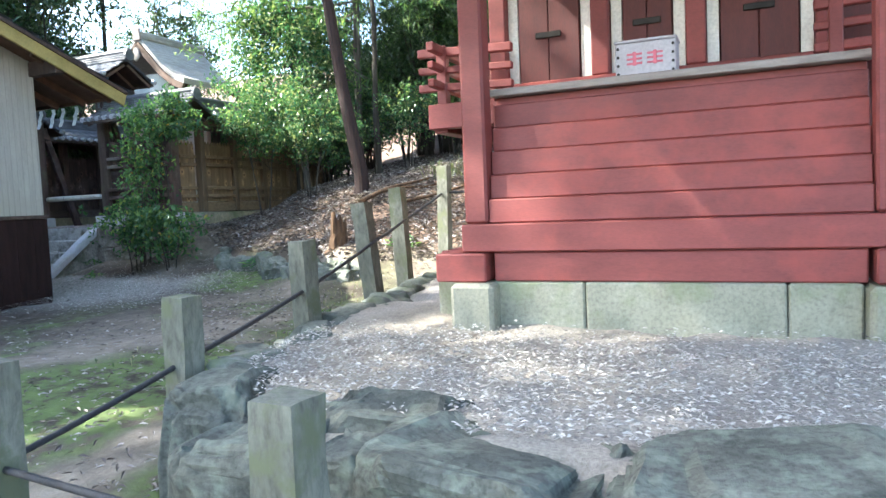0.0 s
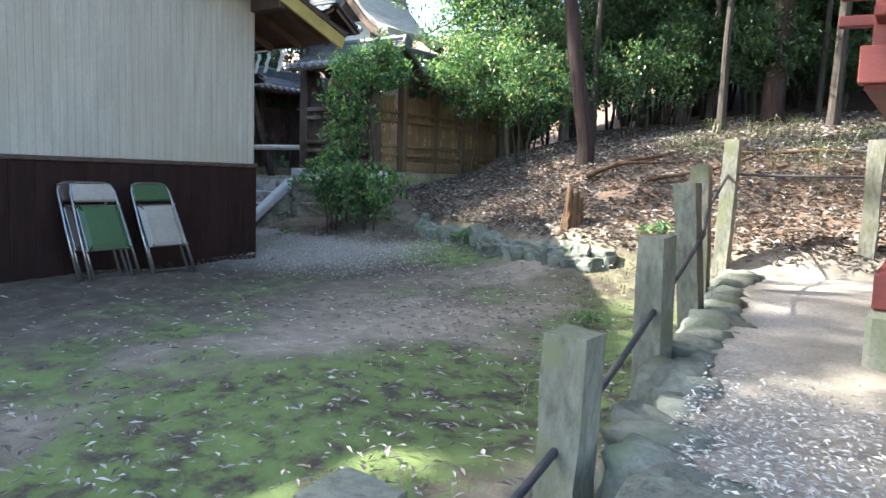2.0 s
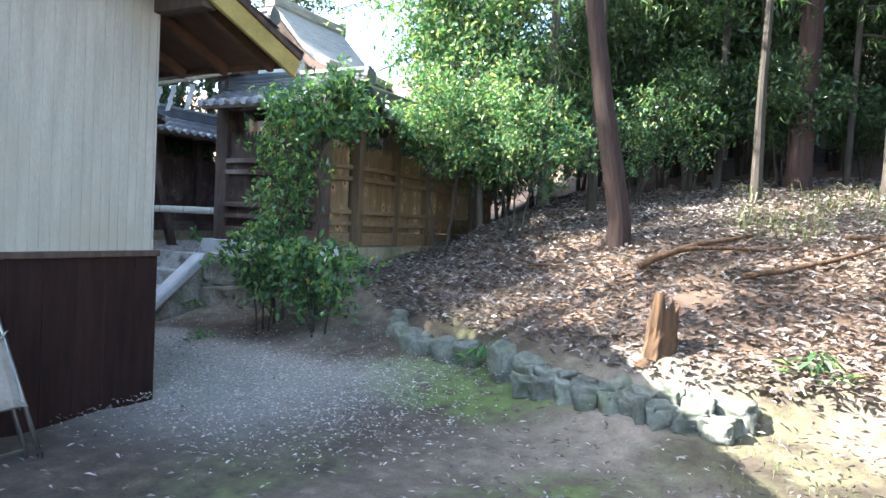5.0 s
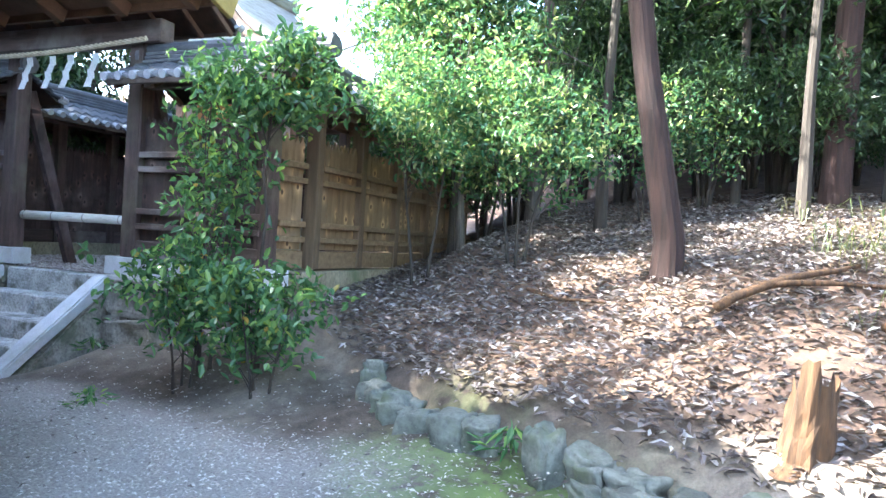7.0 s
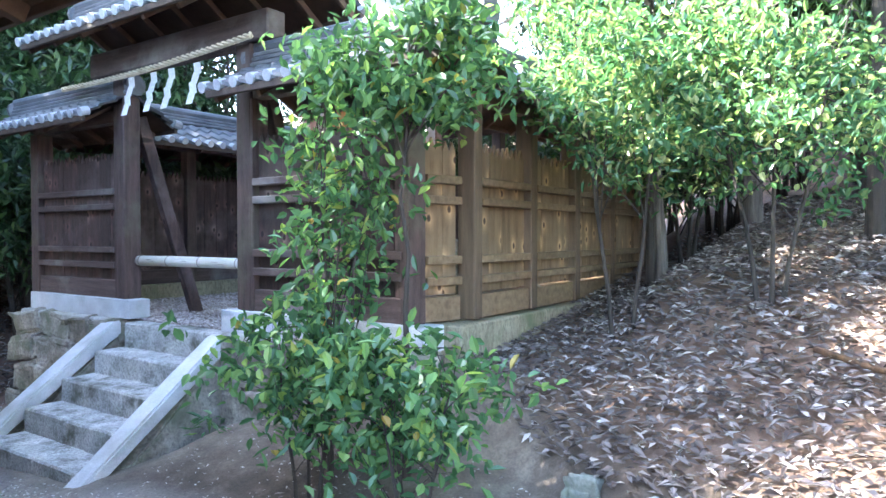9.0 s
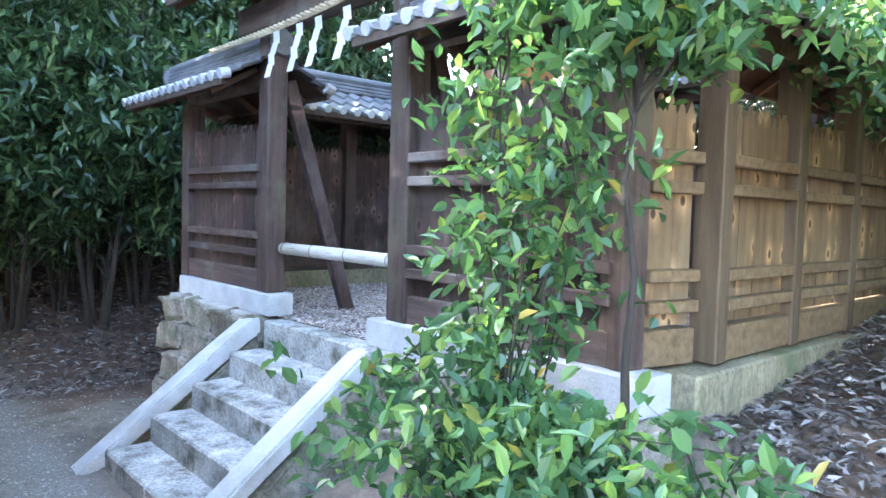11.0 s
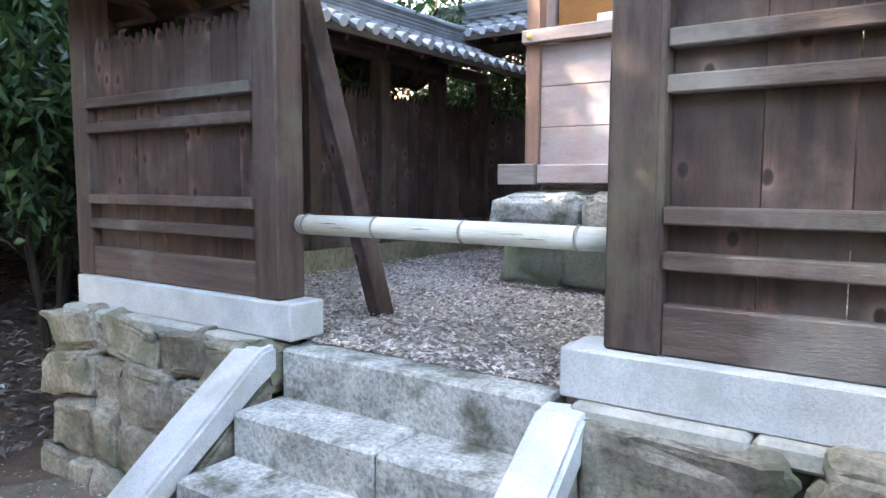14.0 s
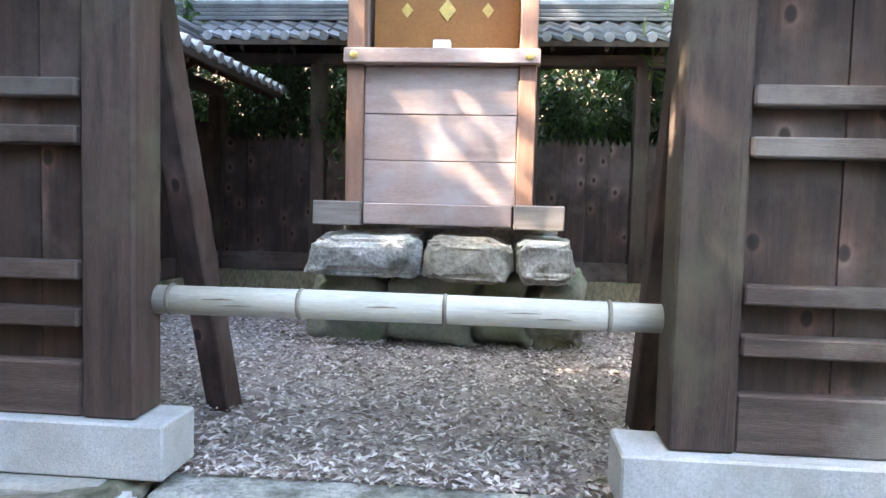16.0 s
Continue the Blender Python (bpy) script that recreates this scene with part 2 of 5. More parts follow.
M["leaf"] = leaf_material("glossy_evergreen_leaf", [(0, (0.045, 0.105, 0.052)), (0.5, (0.085, 0.175, 0.08)), (0.85, (0.14, 0.26, 0.095)), (0.985, (0.26, 0.37, 0.1)), (1, (0.36, 0.24, 0.06))], 0.24, 0.4)
M["leaf_bright"] = leaf_material("sunlit_young_leaf", [(0, (0.08, 0.16, 0.03)), (0.5, (0.16, 0.24, 0.045)), (1, (0.32, 0.34, 0.08))], 0.35, 0.45)
M["leaf_mixed"] = leaf_material("mixed_shrub_leaf", [(0, (0.04, 0.11, 0.06)), (0.5, (0.08, 0.165, 0.08)), (0.8, (0.16, 0.24, 0.09)), (1, (0.36, 0.38, 0.2))], 0.25, 0.4)
M["leaf_dark"] = leaf_material("dark_forest_leaf", [(0, (0.02, 0.046, 0.02)), (0.6, (0.04, 0.085, 0.034)), (1, (0.1, 0.155, 0.055))], 0.32, 0.3)
M["cedar_leaf"] = leaf_material("cedar_needles", [(0, (0.045, 0.1, 0.045)), (0.6, (0.1, 0.18, 0.07)), (1, (0.24, 0.31, 0.11))], 0.5, 0.45)
M["dead_leaf"] = leaf_material("fallen_leaf", [(0, (0.045, 0.033, 0.029)), (0.4, (0.1, 0.079, 0.072)), (0.8, (0.2, 0.172, 0.162)), (1, (0.46, 0.42, 0.4))], 0.6, 0.1)
M["grass"] = leaf_material("bamboo_grass", [(0, (0.05, 0.09, 0.03)), (0.5, (0.12, 0.15, 0.055)), (1, (0.3, 0.26, 0.14))], 0.5, 0.3)
M["chip_grey"] = leaf_material("grey_leaf_bit", [(0, (0.15, 0.128, 0.118)), (0.6, (0.28, 0.25, 0.235)), (1, (0.46, 0.42, 0.4))], 0.8, 0.0)
M["chip_pale"] = leaf_material("bleached_chip", [(0, (0.16, 0.14, 0.125)), (0.5, (0.34, 0.315, 0.285)), (1, (0.58, 0.55, 0.51))], 0.8, 0.0)
M["chip"] = leaf_material("bark_chip", [(0, (0.13, 0.092, 0.082)), (0.35, (0.4, 0.335, 0.305)), (1, (0.8, 0.73, 0.69))], 0.8, 0.0)


def ground_material():
    m, t, b = node_material("yard_ground", 0.95)
    big = noise_node(t, 0.9, 6, None, 0.6, "World")
    mid = noise_node(t, 7, 6, None, 0.65, "World")
    fine = noise_node(t, 70, 5, None, 0.7, "World")
    soil = ramp(t, mid.outputs[0], [(0.3, (0.036, 0.026, 0.018)), (0.55, (0.078, 0.059, 0.043)), (0.75, (0.165, 0.132, 0.102))])
    soil = mixed(t, 0.7, soil, ramp(t, fine.outputs[0], [(0.3, (0.45,) * 3), (0.7, (1.25,) * 3)]), "MULTIPLY")
    moss = ramp(t, mid.outputs[0], [(0.3, (0.048, 0.07, 0.022)), (0.7, (0.125, 0.17, 0.05))])
    at = t.nodes.new("ShaderNodeAttribute")
    at.attribute_name = "cover"
    # paler soil: the brighter daylight of the open yard, put into its colour
    lit_soil = ramp(t, mid.outputs[0], [(0.3, (0.16, 0.132, 0.1)), (0.55, (0.27, 0.23, 0.18)), (0.75, (0.36, 0.315, 0.26))])
    lit_soil = mixed(t, 0.6, lit_soil, ramp(t, fine.outputs[0], [(0.3, (0.5,) * 3), (0.7, (1.2,) * 3)]), "MULTIPLY")
    soil = mixed(t, at.outputs["Alpha"], soil, lit_soil)
    sep = t.nodes.new("ShaderNodeSeparateColor")
    t.links.new(at.outputs["Color"], sep.inputs[0])
    mm = t.nodes.new("ShaderNodeMath")
    mm.operation = "MULTIPLY"
    t.links.new(sep.outputs[1], mm.inputs[0])
    t.links.new(ramp(t, mid.outputs[0], [(0.38, (0, 0, 0)), (0.5, (1, 1, 1))]), mm.inputs[1])
    c = mixed(t, mm.outputs[0], soil, moss)
    litter = ramp(t, mid.outputs[0], [(0.3, (0.09, 0.055, 0.038)), (0.7, (0.2, 0.13, 0.09))])
    litter = mixed(t, 0.6, litter, ramp(t, fine.outputs[0], [(0.3, (0.4,) * 3), (0.7, (1.3,) * 3)]), "MULTIPLY")
    c = mixed(t, sep.outputs[0], c, litter)
    c = mixed(t, sep.outputs[2], c, mixed(t, 0.8, (0.36, 0.33, 0.3), ramp(t, fine.outputs[0], [(0.3, (0.4,) * 3), (0.7, (1.4,) * 3)]), "MULTIPLY"))
    t.links.new(c, b.inputs["Base Color"])
    bump(t, b, fine.outputs[0], 0.6, 0.012)
    return m


M["ground"] = ground_material()

# ---- mesh helpers ----
def mesh_object(name, bm, material, parent=None, label="", smooth=False):
    me = bpy.data.meshes.new(name)
    bm.normal_update()
    bm.to_mesh(me)
    bm.free()
    if material:
        me.materials.append(M[material])
    if smooth:
        me.shade_smooth()
    ob = new(name, me)
    if parent:
        ob.parent = parent
    if label:
        tagged(ob, label=label)
    return ob


def part(name, bm, material, parent, label="", smooth=False):
    return mesh_object(name, bm, material, parent, label, smooth)


def thing(name, at, label, category, group="", kind="", turn=0.0):
    ob = new(name)
    ob.matrix_world = pose(*at, 0, 0, turn)
    ob.empty_display_size = 0.1
    bpy.context.view_layer.update()
    return tagged(ob, label, category, group, kind)


def block(x0, x1, y0, y1, z0, z1, bevel=0.004, bm=None, m=None):
    """A bevelled board or beam."""
    own = bmesh.new()
    bmesh.ops.create_cube(own, size=1)
    bmesh.ops.scale(own, vec=(x1 - x0, y1 - y0, z1 - z0), verts=own.verts)
    if bevel:
        bmesh.ops.bevel(own, geom=own.edges, offset=bevel, segments=1, affect="EDGES", clamp_overlap=True)
    bmesh.ops.translate(own, vec=((x0 + x1) / 2, (y0 + y1) / 2, (z0 + z1) / 2), verts=own.verts)
    if m is not None:
        own.transform(m)
    if bm is None:
        return own
    tmp = bpy.data.meshes.new("tmp")
    own.to_mesh(tmp)
    own.free()
    bm.from_mesh(tmp)
    bpy.data.meshes.remove(tmp)
    return bm


def beam(p, q, w, h, bevel=0.004, bm=None):
    """A squared beam from p to q."""
    p, q = Vector(p), Vector(q)
    m = Matrix.Translation((p + q) / 2) @ (q - p).to_track_quat("X", "Z").to_matrix().to_4x4()
    n = (q - p).length / 2
    return block(-n, n, -w / 2, w / 2, -h / 2, h / 2, bevel, bm, m)


def tube(points, radii, sides=8, bm=None, jitter=0.0, seed=0, caps=True):
    """A round limb, pipe or rope along points."""
    if bm is None:
        bm = bmesh.new()
    rnd = random.Random(seed)
    points = [Vector(p) for p in points]
    if not hasattr(radii, "__len__"):
        radii = [radii] * len(points)
    rings = []
    for i, p in enumerate(points):
        d = (points[min(i + 1, len(points) - 1)] - points[max(i - 1, 0)]).normalized()
        u = d.orthogonal().normalized() if abs(d.z) > 0.95 else d.cross(Vector((0, 0, 1))).normalized()
        if abs(d.z) > 0.95:
            u = (Vector((1, 0, 0)) - d * d.x).normalized()
        v = d.cross(u)
        ring = []
        for k in range(sides):
            a = 2 * math.pi * k / sides
            r = radii[i] * (1 + jitter * (rnd.random() - 0.5))
            ring.append(bm.verts.new(p + (u * math.cos(a) + v * math.sin(a)) * r))
        rings.append(ring)
    for a, b in zip(rings, rings[1:]):
        for k in range(sides):
            bm.faces.new((a[k], a[(k + 1) % sides], b[(k + 1) % sides], b[k]))
    if caps:
        bm.faces.new(rings[0][::-1])
        bm.faces.new(rings[-1])
    return bm


def stone(size, seed, rough=0.16, flat=0.0, subdiv=2):
    """An irregular rounded stone of the given half sizes."""
    bm = bmesh.new()
    bmesh.ops.create_icosphere(bm, subdivisions=subdiv, radius=1)
    off = Vector((seed * 3.7, seed * 1.3, seed * 2.1))
    for v in bm.verts:
        n = v.co.normalized()
        q = Vector([math.copysign(abs(c) ** (1 - flat * 0.55), c) for c in n])
        k = 1 + rough * noise.noise(n * 1.3 + off) * 1.6 + rough * 0.5 * noise.noise(n * 3.7 + off)
        v.co = Vector((q.x * size[0], q.y * size[1], q.z * size[2])) * k
    return bm


def quads(name, verts, faces, material, parent=None, label=""):
    me = bpy.data.meshes.new(name)
    me.from_pydata(verts.tolist() if hasattr(verts, "tolist") else verts, [], faces.tolist() if hasattr(faces, "tolist") else faces)
    me.materials.append(M[material])
    ob = new(name, me)
    if parent:
        ob.parent = parent
    if label:
        tagged(ob, label=label)
    return ob


def leaf_quads(centres, length, width, seed, flat=0.0, spread=0.35, droop=0.0, full=False):
    """Small folded leaves at the centres: arrays of corners and faces. flat lays them on the ground."""
    r = np.random.RandomState(seed)
    n = len(centres)
    az = r.rand(n) * 2 * np.pi
    el = (r.rand(n) - 0.5) * np.pi * (1 - flat) - droop
    d = np.stack([np.cos(az) * np.cos(el), np.sin(az) * np.cos(el), np.sin(el)], 1)
    up = np.stack([r.randn(n) * spread, r.randn(n) * spread, np.ones(n)], 1)
    s = np.cross(d, up)
    s /= np.linalg.norm(s, axis=1)[:, None] + 1e-9
    nn = np.cross(s, d)
    L = (length * (0.6 + 0.8 * r.rand(n)))[:, None]
    W = (width * (0.7 + 0.6 * r.rand(n)))[:, None]
    c = np.asarray(centres)
    a = c - d * L / 2
    tip = c + d * L / 2 - nn * L * 0.12
    l1, q1 = c + s * W * 0.42 + nn * W * 0.15 - d * L * 0.22, c - s * W * 0.42 + nn * W * 0.15 - d * L * 0.22
    if not full:
        l1, q1 = l1 + d * L * 0.15, q1 + d * L * 0.15
        return np.stack([a, q1, tip, l1], 1).reshape(-1, 3), np.arange(4 * n).reshape(n, 4)
    l2, q2 = c + s * W * 0.46 + nn * W * 0.12 + d * L * 0.12, c - s * W * 0.46 + nn * W * 0.12 + d * L * 0.12
    v = np.stack([a, q1, q2, tip, l2, l1], 1).reshape(-1, 3)
    k = 6 * np.arange(n)[:, None]
    f = np.concatenate([k + np.array([0, 1, 2, 3]), k + np.array([0, 3, 4, 5])])
    return v, f


def clumps(spots, per, radius, seed, squash=0.7):
    """Leaf centres gathered in clumps round the spots."""
    r = np.random.RandomState(seed)
    spots = np.asarray(spots)
    c = np.repeat(spots, per, axis=0)
    o = r.randn(len(c), 3)
    o /= np.linalg.norm(o, axis=1)[:, None]
    o *= (r.rand(len(c)) ** 0.5)[:, None] * radius
    o[:, 2] *= squash
    return c + o


def smooth_step(a, b, v):
    k = np.clip((v - a) / (b - a), 0, 1)
    return k * k * (3 - 2 * k)


# ---- ground ----
FX0, FX1, FY0, FY1 = -12.0, -7.62, 8.27, 12.2     # centre lines of the fenced yard's four sides


HEAP = 0.2


def mound_edge(y):
    return -1.72 - (y - 2.2) * 0.165 + 0.45 * smooth_step(2.5, 1.7, y)


def ground_z(x, y):
    x, y = np.asarray(x, float), np.asarray(y, float)
    z = 0.02 + 0.24 * smooth_step(-0.5, 3.0, y) + 0.10 * smooth_step(4.5, 7.6, y) - 0.14 * smooth_step(-8.2, -10.5, x)
    d = np.where(x < -4, (x + 4) * 0.461 + (y - 6.6) * 0.887, (y - 6.6) * 0.9 + (x + 4) * 0.08)
    rise = 0.15 * smooth_step(-1.0, 0.0, d) + 0.14 * smooth_step(-0.08, 0.14, d) + 0.47 * np.clip(d, 0, 1.7) + 0.2 * np.clip(d - 1.7, 0, 5) + 0.36 * np.clip(d - 6.7, 0, 40)
    east = smooth_step(-8.1, -7.6, x)
    rise = rise * east
    w = np.clip(y - 8.4, 0, 6) * 0.16 + np.clip(-12.9 - x, 0, 5) * 0.2 * smooth_step(5.5, 8.0, y) + np.clip(y - 14.5, 0, 40) * 0.3
    rise = rise + w * (1 - east)
    m = smooth_step(-0.10, 0.14, x - mound_edge(y)) * smooth_step(1.45, 1.72, y)
    z0 = z + rise
    z = np.where(0.56 > z0, z0 + (0.56 - z0) * m, z0)
    inside = (x > FX0 - 0.2) & (x < FX1 + 0.1) & (y > FY0 - 0.1) & (y < FY1 + 0.3)
    z = np.where(inside, np.minimum(z, 0.95), z)
    # a shallow gully runs along the side fence; the earth is heaped against the rubble wall
    gully = smooth_step(-6.5, -7.25, x) * smooth_step(-7.95, -7.6, x) * smooth_step(8.0, 8.7, y) * smooth_step(15.0, 12.5, y)
    z = z + (0.98 + 0.14 * (y - 8.85) - z) * gully
    z = z + HEAP * smooth_step(7.2, 8.15, y) * smooth_step(8.75, 8.3, y) * smooth_step(-9.3, -8.9, x) * smooth_step(-6.6, -7.6, x)
    return z


def gz(x, y):
    return float(ground_z(x, y))


def fbm(x, y, s, seed=0.0):
    return np.array([noise.fractal(Vector((a * s + seed, b * s, seed)), 0.9, 2.0, 4) for a, b in zip(x.ravel(), y.ravel())]).reshape(x.shape)


def build_ground():
    def axis(lo, hi, step):
        inner = np.arange(lo, hi + 1e-6, step)
        grow = np.cumsum(step * 1.22 ** np.arange(1, 42))
        return np.concatenate([lo - grow[::-1], inner, hi + grow])
    xs, ys = axis(-13.5, 2.6, 0.07), axis(-1.0, 12.5, 0.07)
    X, Y = np.meshgrid(xs, ys)
    Z = ground_z(X, Y)
    near = (np.abs(X + 5) < 25) & (np.abs(Y - 6) < 25)
    Z += np.where(near, 0.045 * fbm(X, Y, 0.9) + 0.014 * fbm(X, Y, 5.0, 3.0), 0)
    Z = np.minimum(Z, 26)
    n, mth = len(xs), len(ys)
    idx = np.arange(n * mth).reshape(mth, n)
    f = np.stack([idx[:-1, :-1], idx[:-1, 1:], idx[1:, 1:], idx[1:, :-1]], -1).reshape(-1, 4)
    v = np.stack([X, Y, Z], -1).reshape(-1, 3)
    ob = quads("ground", v, f, "ground")
    ob.data.shade_smooth()
    d = np.where(X < -4, (X + 4) * 0.461 + (Y - 6.6) * 0.887, (Y - 6.6) * 0.9 + (X + 4) * 0.08)
    litter = smooth_step(0.0, 0.5, d) * smooth_step(-8.0, -7.5, X) + (1 - smooth_step(-8.0, -7.5, X)) * smooth_step(6.7, 7.5, Y + 0.45 * np.abs(X + 12)) * (X < -11.9)
    litter = np.maximum(litter, (np.abs(X + 5) > 12) | (np.abs(Y - 5) > 11))
    big = fbm(X, Y, 0.55, 7.0)
    yard = smooth_step(-6.2, -4.9, X) * smooth_step(0.3, 0.0, d)
    moss = np.clip(0.42 + 3.4 * big + 0.8 * fbm(X, Y, 1.7, 5.0), 0, 1) * yard
    # patchy mask, painting the ground lighter away from the house and by the gate
    lit_mask = np.clip(0.55 - 1.6 * big, 0, 1) * smooth_step(-5.8, -3.4, X) * smooth_step(0.4, 0.0, d)
    lit_mask = np.maximum(lit_mask, 0.7 * smooth_step(-6.2, -7.4, X) * smooth_step(6.0, 6.8, Y) * np.clip(0.7 + 1.2 * big, 0, 1))
    moss = np.maximum(moss, 1.3 * smooth_step(1.0, 0.4, np.hypot((X + 5.3) * 0.9 + (Y - 6.7) * 0.5, (Y - 6.7) * 1.6)))
    moss *= 1 - 0.8 * smooth_step(-4.3, -3.6, X) * smooth_step(5.2, 6.0, Y)
    mound = smooth_step(0.0, 0.3, X - mound_edge(Y)) * smooth_step(1.5, 1.9, Y) * smooth_step(6.8, 6.2, Y)
    moss *= 1 - mound
    west = smooth_step(-5.2, -6.4, X) * smooth_step(0.1, -0.2, d)
    gravel = np.maximum(mound * 0.9 * np.clip(0.8 + big, 0, 1), 0.8 * west * smooth_step(4.6, 5.8, Y) * smooth_step(7.3, 6.7, Y + 0.25 * big))
    col = ob.data.color_attributes.new("cover", "FLOAT_COLOR", "POINT")
    rgba = np.stack([litter, moss, gravel, lit_mask], -1).reshape(-1)
    col.data.foreach_set("color", rgba.astype(np.float32))
    return tagged(ob, "packed earth yard with moss patches and leaf litter", "ground", kind="structure")


build_ground()

# ---- fenced yard: platform, steps ----
TOP = 1.045


def rubble_wall(name, label, x0, x1, y0, y1, z0, z1, face, seed, width=0.3):
    """A dry wall of stones bedded in dark joints. face: 'y' looks south, 'x' looks east."""
    w = thing(name, ((x0 + x1) / 2, (y0 + y1) / 2, z0), label, "wall", kind="structure")
    inv = w.matrix_world.inverted()
    b = block(x0 + 0.04, x1 - 0.04, y0 + 0.045, y1, z0 - 0.2, z1 - 0.02, 0.01)
    b.transform(inv)
    part("bedding", b, "mortar", w)
    rnd = random.Random(seed)
    lo, hi = (x0, x1) if face == "y" else (y0, y1)
    z, k = z0, 0
    while z < z1 - 0.05:
        h = min(rnd.uniform(0.2, 0.3), z1 - z)
        if z1 - z - h < 0.1:
            h = z1 - z
        u = lo - rnd.random() * 0.1
        while u < hi:
            n = rnd.uniform(0.6, 1.7) * width
            k += 1
            s = stone((n * 0.5, 0.13, h * 0.53), seed * 31 + k, 0.18, 1.1, 4)
            for vert in s.verts:
                vert.co += Vector(noise.noise_vector(vert.co * 14 + Vector((k * 4, 0, 0)))) * 0.01
            a, c = min(max(u + n / 2, lo + 0.1), hi - 0.1), z + h / 2
            if face == "y":
                s.transform(inv @ Matrix.Translation((a, y0 + 0.09 + rnd.random() * 0.03 - 0.1 * (z1 - c), c)) @ Matrix.Rotation(rnd.uniform(-0.2, 0.2), 4, "Y"))
            else:
                s.transform(inv @ Matrix.Translation((x1 - 0.09, a, c)) @ Matrix.Rotation(math.pi / 2, 4, "Z"))
            part("stone", s, "rubble", w)
            u += n
        z += h
    return w


rubble_wall("wall_platform_south", "rubble retaining wall of brown field stones under the fence", -12.1, -10.62, 8.10, 8.5, 0.1, 1.045, "y", 3)
rubble_wall("wall_platform_front", "rubble retaining wall of brown field stones beside the steps", -9.13, -7.5, 8.10, 8.5, 0.2, 1.045, "y", 5, 0.34)
rubble_wall("wall_platform_west", "rubble retaining wall of brown field stones", -12.2, -11.9, 8.3, 12.4, 0.1, 1.04, "x", 9, 0.5)
gravel = block(-12.1, -7.6, 8.3, 12.3, 0.7, TOP, 0)
tagged(mesh_object("floor", gravel, "chip_bed"), "raised yard bed under bark chips", "floor", kind="structure")
r = np.random.RandomState(11)
n = 34000
cx, cy = -12.0 + 4.4 * r.rand(n), 8.28 + 3.9 * r.rand(n) ** 1.3
cz = TOP + 0.004 + 0.016 * r.rand(n)
v, f = leaf_quads(np.stack([cx, cy, cz], 1), 0.033, 0.015, 12, 0.75, 0.6)
tagged(quads("bark_chips", v, f, "chip"), "reddish grey bark chips covering the fenced yard", "ground cover", kind="stuff")

steps = thing("stone_steps", (-9.88, 7.6, 0.2), "worn grey granite steps up to the gate", "steps", kind="structure")
inv = steps.matrix_world.inverted()
for i, (zt, yn) in enumerate(((1.045, 8.155), (0.845, 7.91), (0.675, 7.655), (0.51, 7.4), (0.345, 7.135))):
    b = bmesh.new()
    cuts = [-10.47, -9.29] if i in (0,) else [-10.47, -9.9 + 0.12 * (i % 3), -9.29]
    for a, c in zip(cuts, cuts[1:]):
        s = block(a + 0.003, c - 0.003, yn, yn + 0.40, zt - 0.24, zt - 0.004 * (c > -9.5), 0.012)
        bmesh.ops.subdivide_edges(s, edges=s.edges[:], cuts=3, use_grid_fill=True)
        for vert in s.verts:
            vert.co += Vector(noise.noise_vector(vert.co * 6 + Vector((i, 0, 0)))) * 0.007
        s.transform(inv)
        part("step_stone", s, "granite", steps)
for x0, x1 in ((-10.655, -10.475), (-9.29, -9.13)):
    for kind, prof, ins, mat in (("balustrade", [(6.93, 0.08), (6.9, 0.15), (8.07, 1.043), (8.15, 1.05), (8.15, 0.95), (8.06, 0.895)], 0.0, "granite_pale"), ("flank_stone", [(7.05, 0.05), (8.04, 0.87), (8.14, 0.93), (8.14, 0.05)], 0.012, "rubble")):
        b = bmesh.new()
        lo = [b.verts.new((x0 + ins, y, z)) for y, z in prof]
        hi = [b.verts.new((x1 - ins, y, z)) for y, z in prof]
        b.faces.new(lo[::-1]), b.faces.new(hi)
        for k in range(len(prof)):
            b.faces.new((lo[k], lo[(k + 1) % len(prof)], hi[(k + 1) % len(prof)], hi[k]))
        bmesh.ops.recalc_face_normals(b, faces=b.faces)
        bmesh.ops.bevel(b, geom=b.edges, offset=0.014, segments=2, affect="EDGES")
        bmesh.ops.triangulate(b, faces=b.faces)
        for _ in range(2):
            bmesh.ops.subdivide_edges(b, edges=[e for e in b.edges if e.calc_length() > 0.07], cuts=1)
            bmesh.ops.triangulate(b, faces=b.faces)
        for vert in b.verts:
            vert.co += Vector(noise.noise_vector(vert.co * 8)) * (0.009 if kind == "balustrade" else 0.022)
        b.transform(inv)
        part(kind, b, mat, steps, "sloping granite side slab" if kind == "balustrade" else "rough stone flank of the steps")

# granite sills and coping
def sill(x0, x1, y0, y1, z0, z1, label):
    s = block(x0, x1, y0, y1, z0, z1, 0.006)
    tagged(mesh_object("trim", s, "granite_pale"), label, "sill", kind="structure")


sill(-12.03, -10.425, 8.168, 8.36, 1.065, 1.215, "sawn pale granite sill under the wooden fence")
sill(-9.25, -7.5, 8.15, 8.36, 1.065, 1.215, "sawn pale granite sill under the wooden fence")
for x0, x1 in ((-12.06, -10.5), (-9.2, -7.55)):
    b = bmesh.new()
    u, k = x0, 0
    rnd = random.Random(int(x0 * 10))
    while u < x1 - 0.1:
        w = min(rnd.uniform(0.35, 0.7), x1 - u)
        block(u + 0.004, u + w - 0.004, 8.09 + rnd.random() * 0.02, 8.44, 1.0, 1.062 + rnd.random() * 0.003, 0.012, b)
        u += w
    tagged(mesh_object("trim", b, "mortar_pale"), "thin pale coping slabs on the rubble wall", "coping", kind="structure")

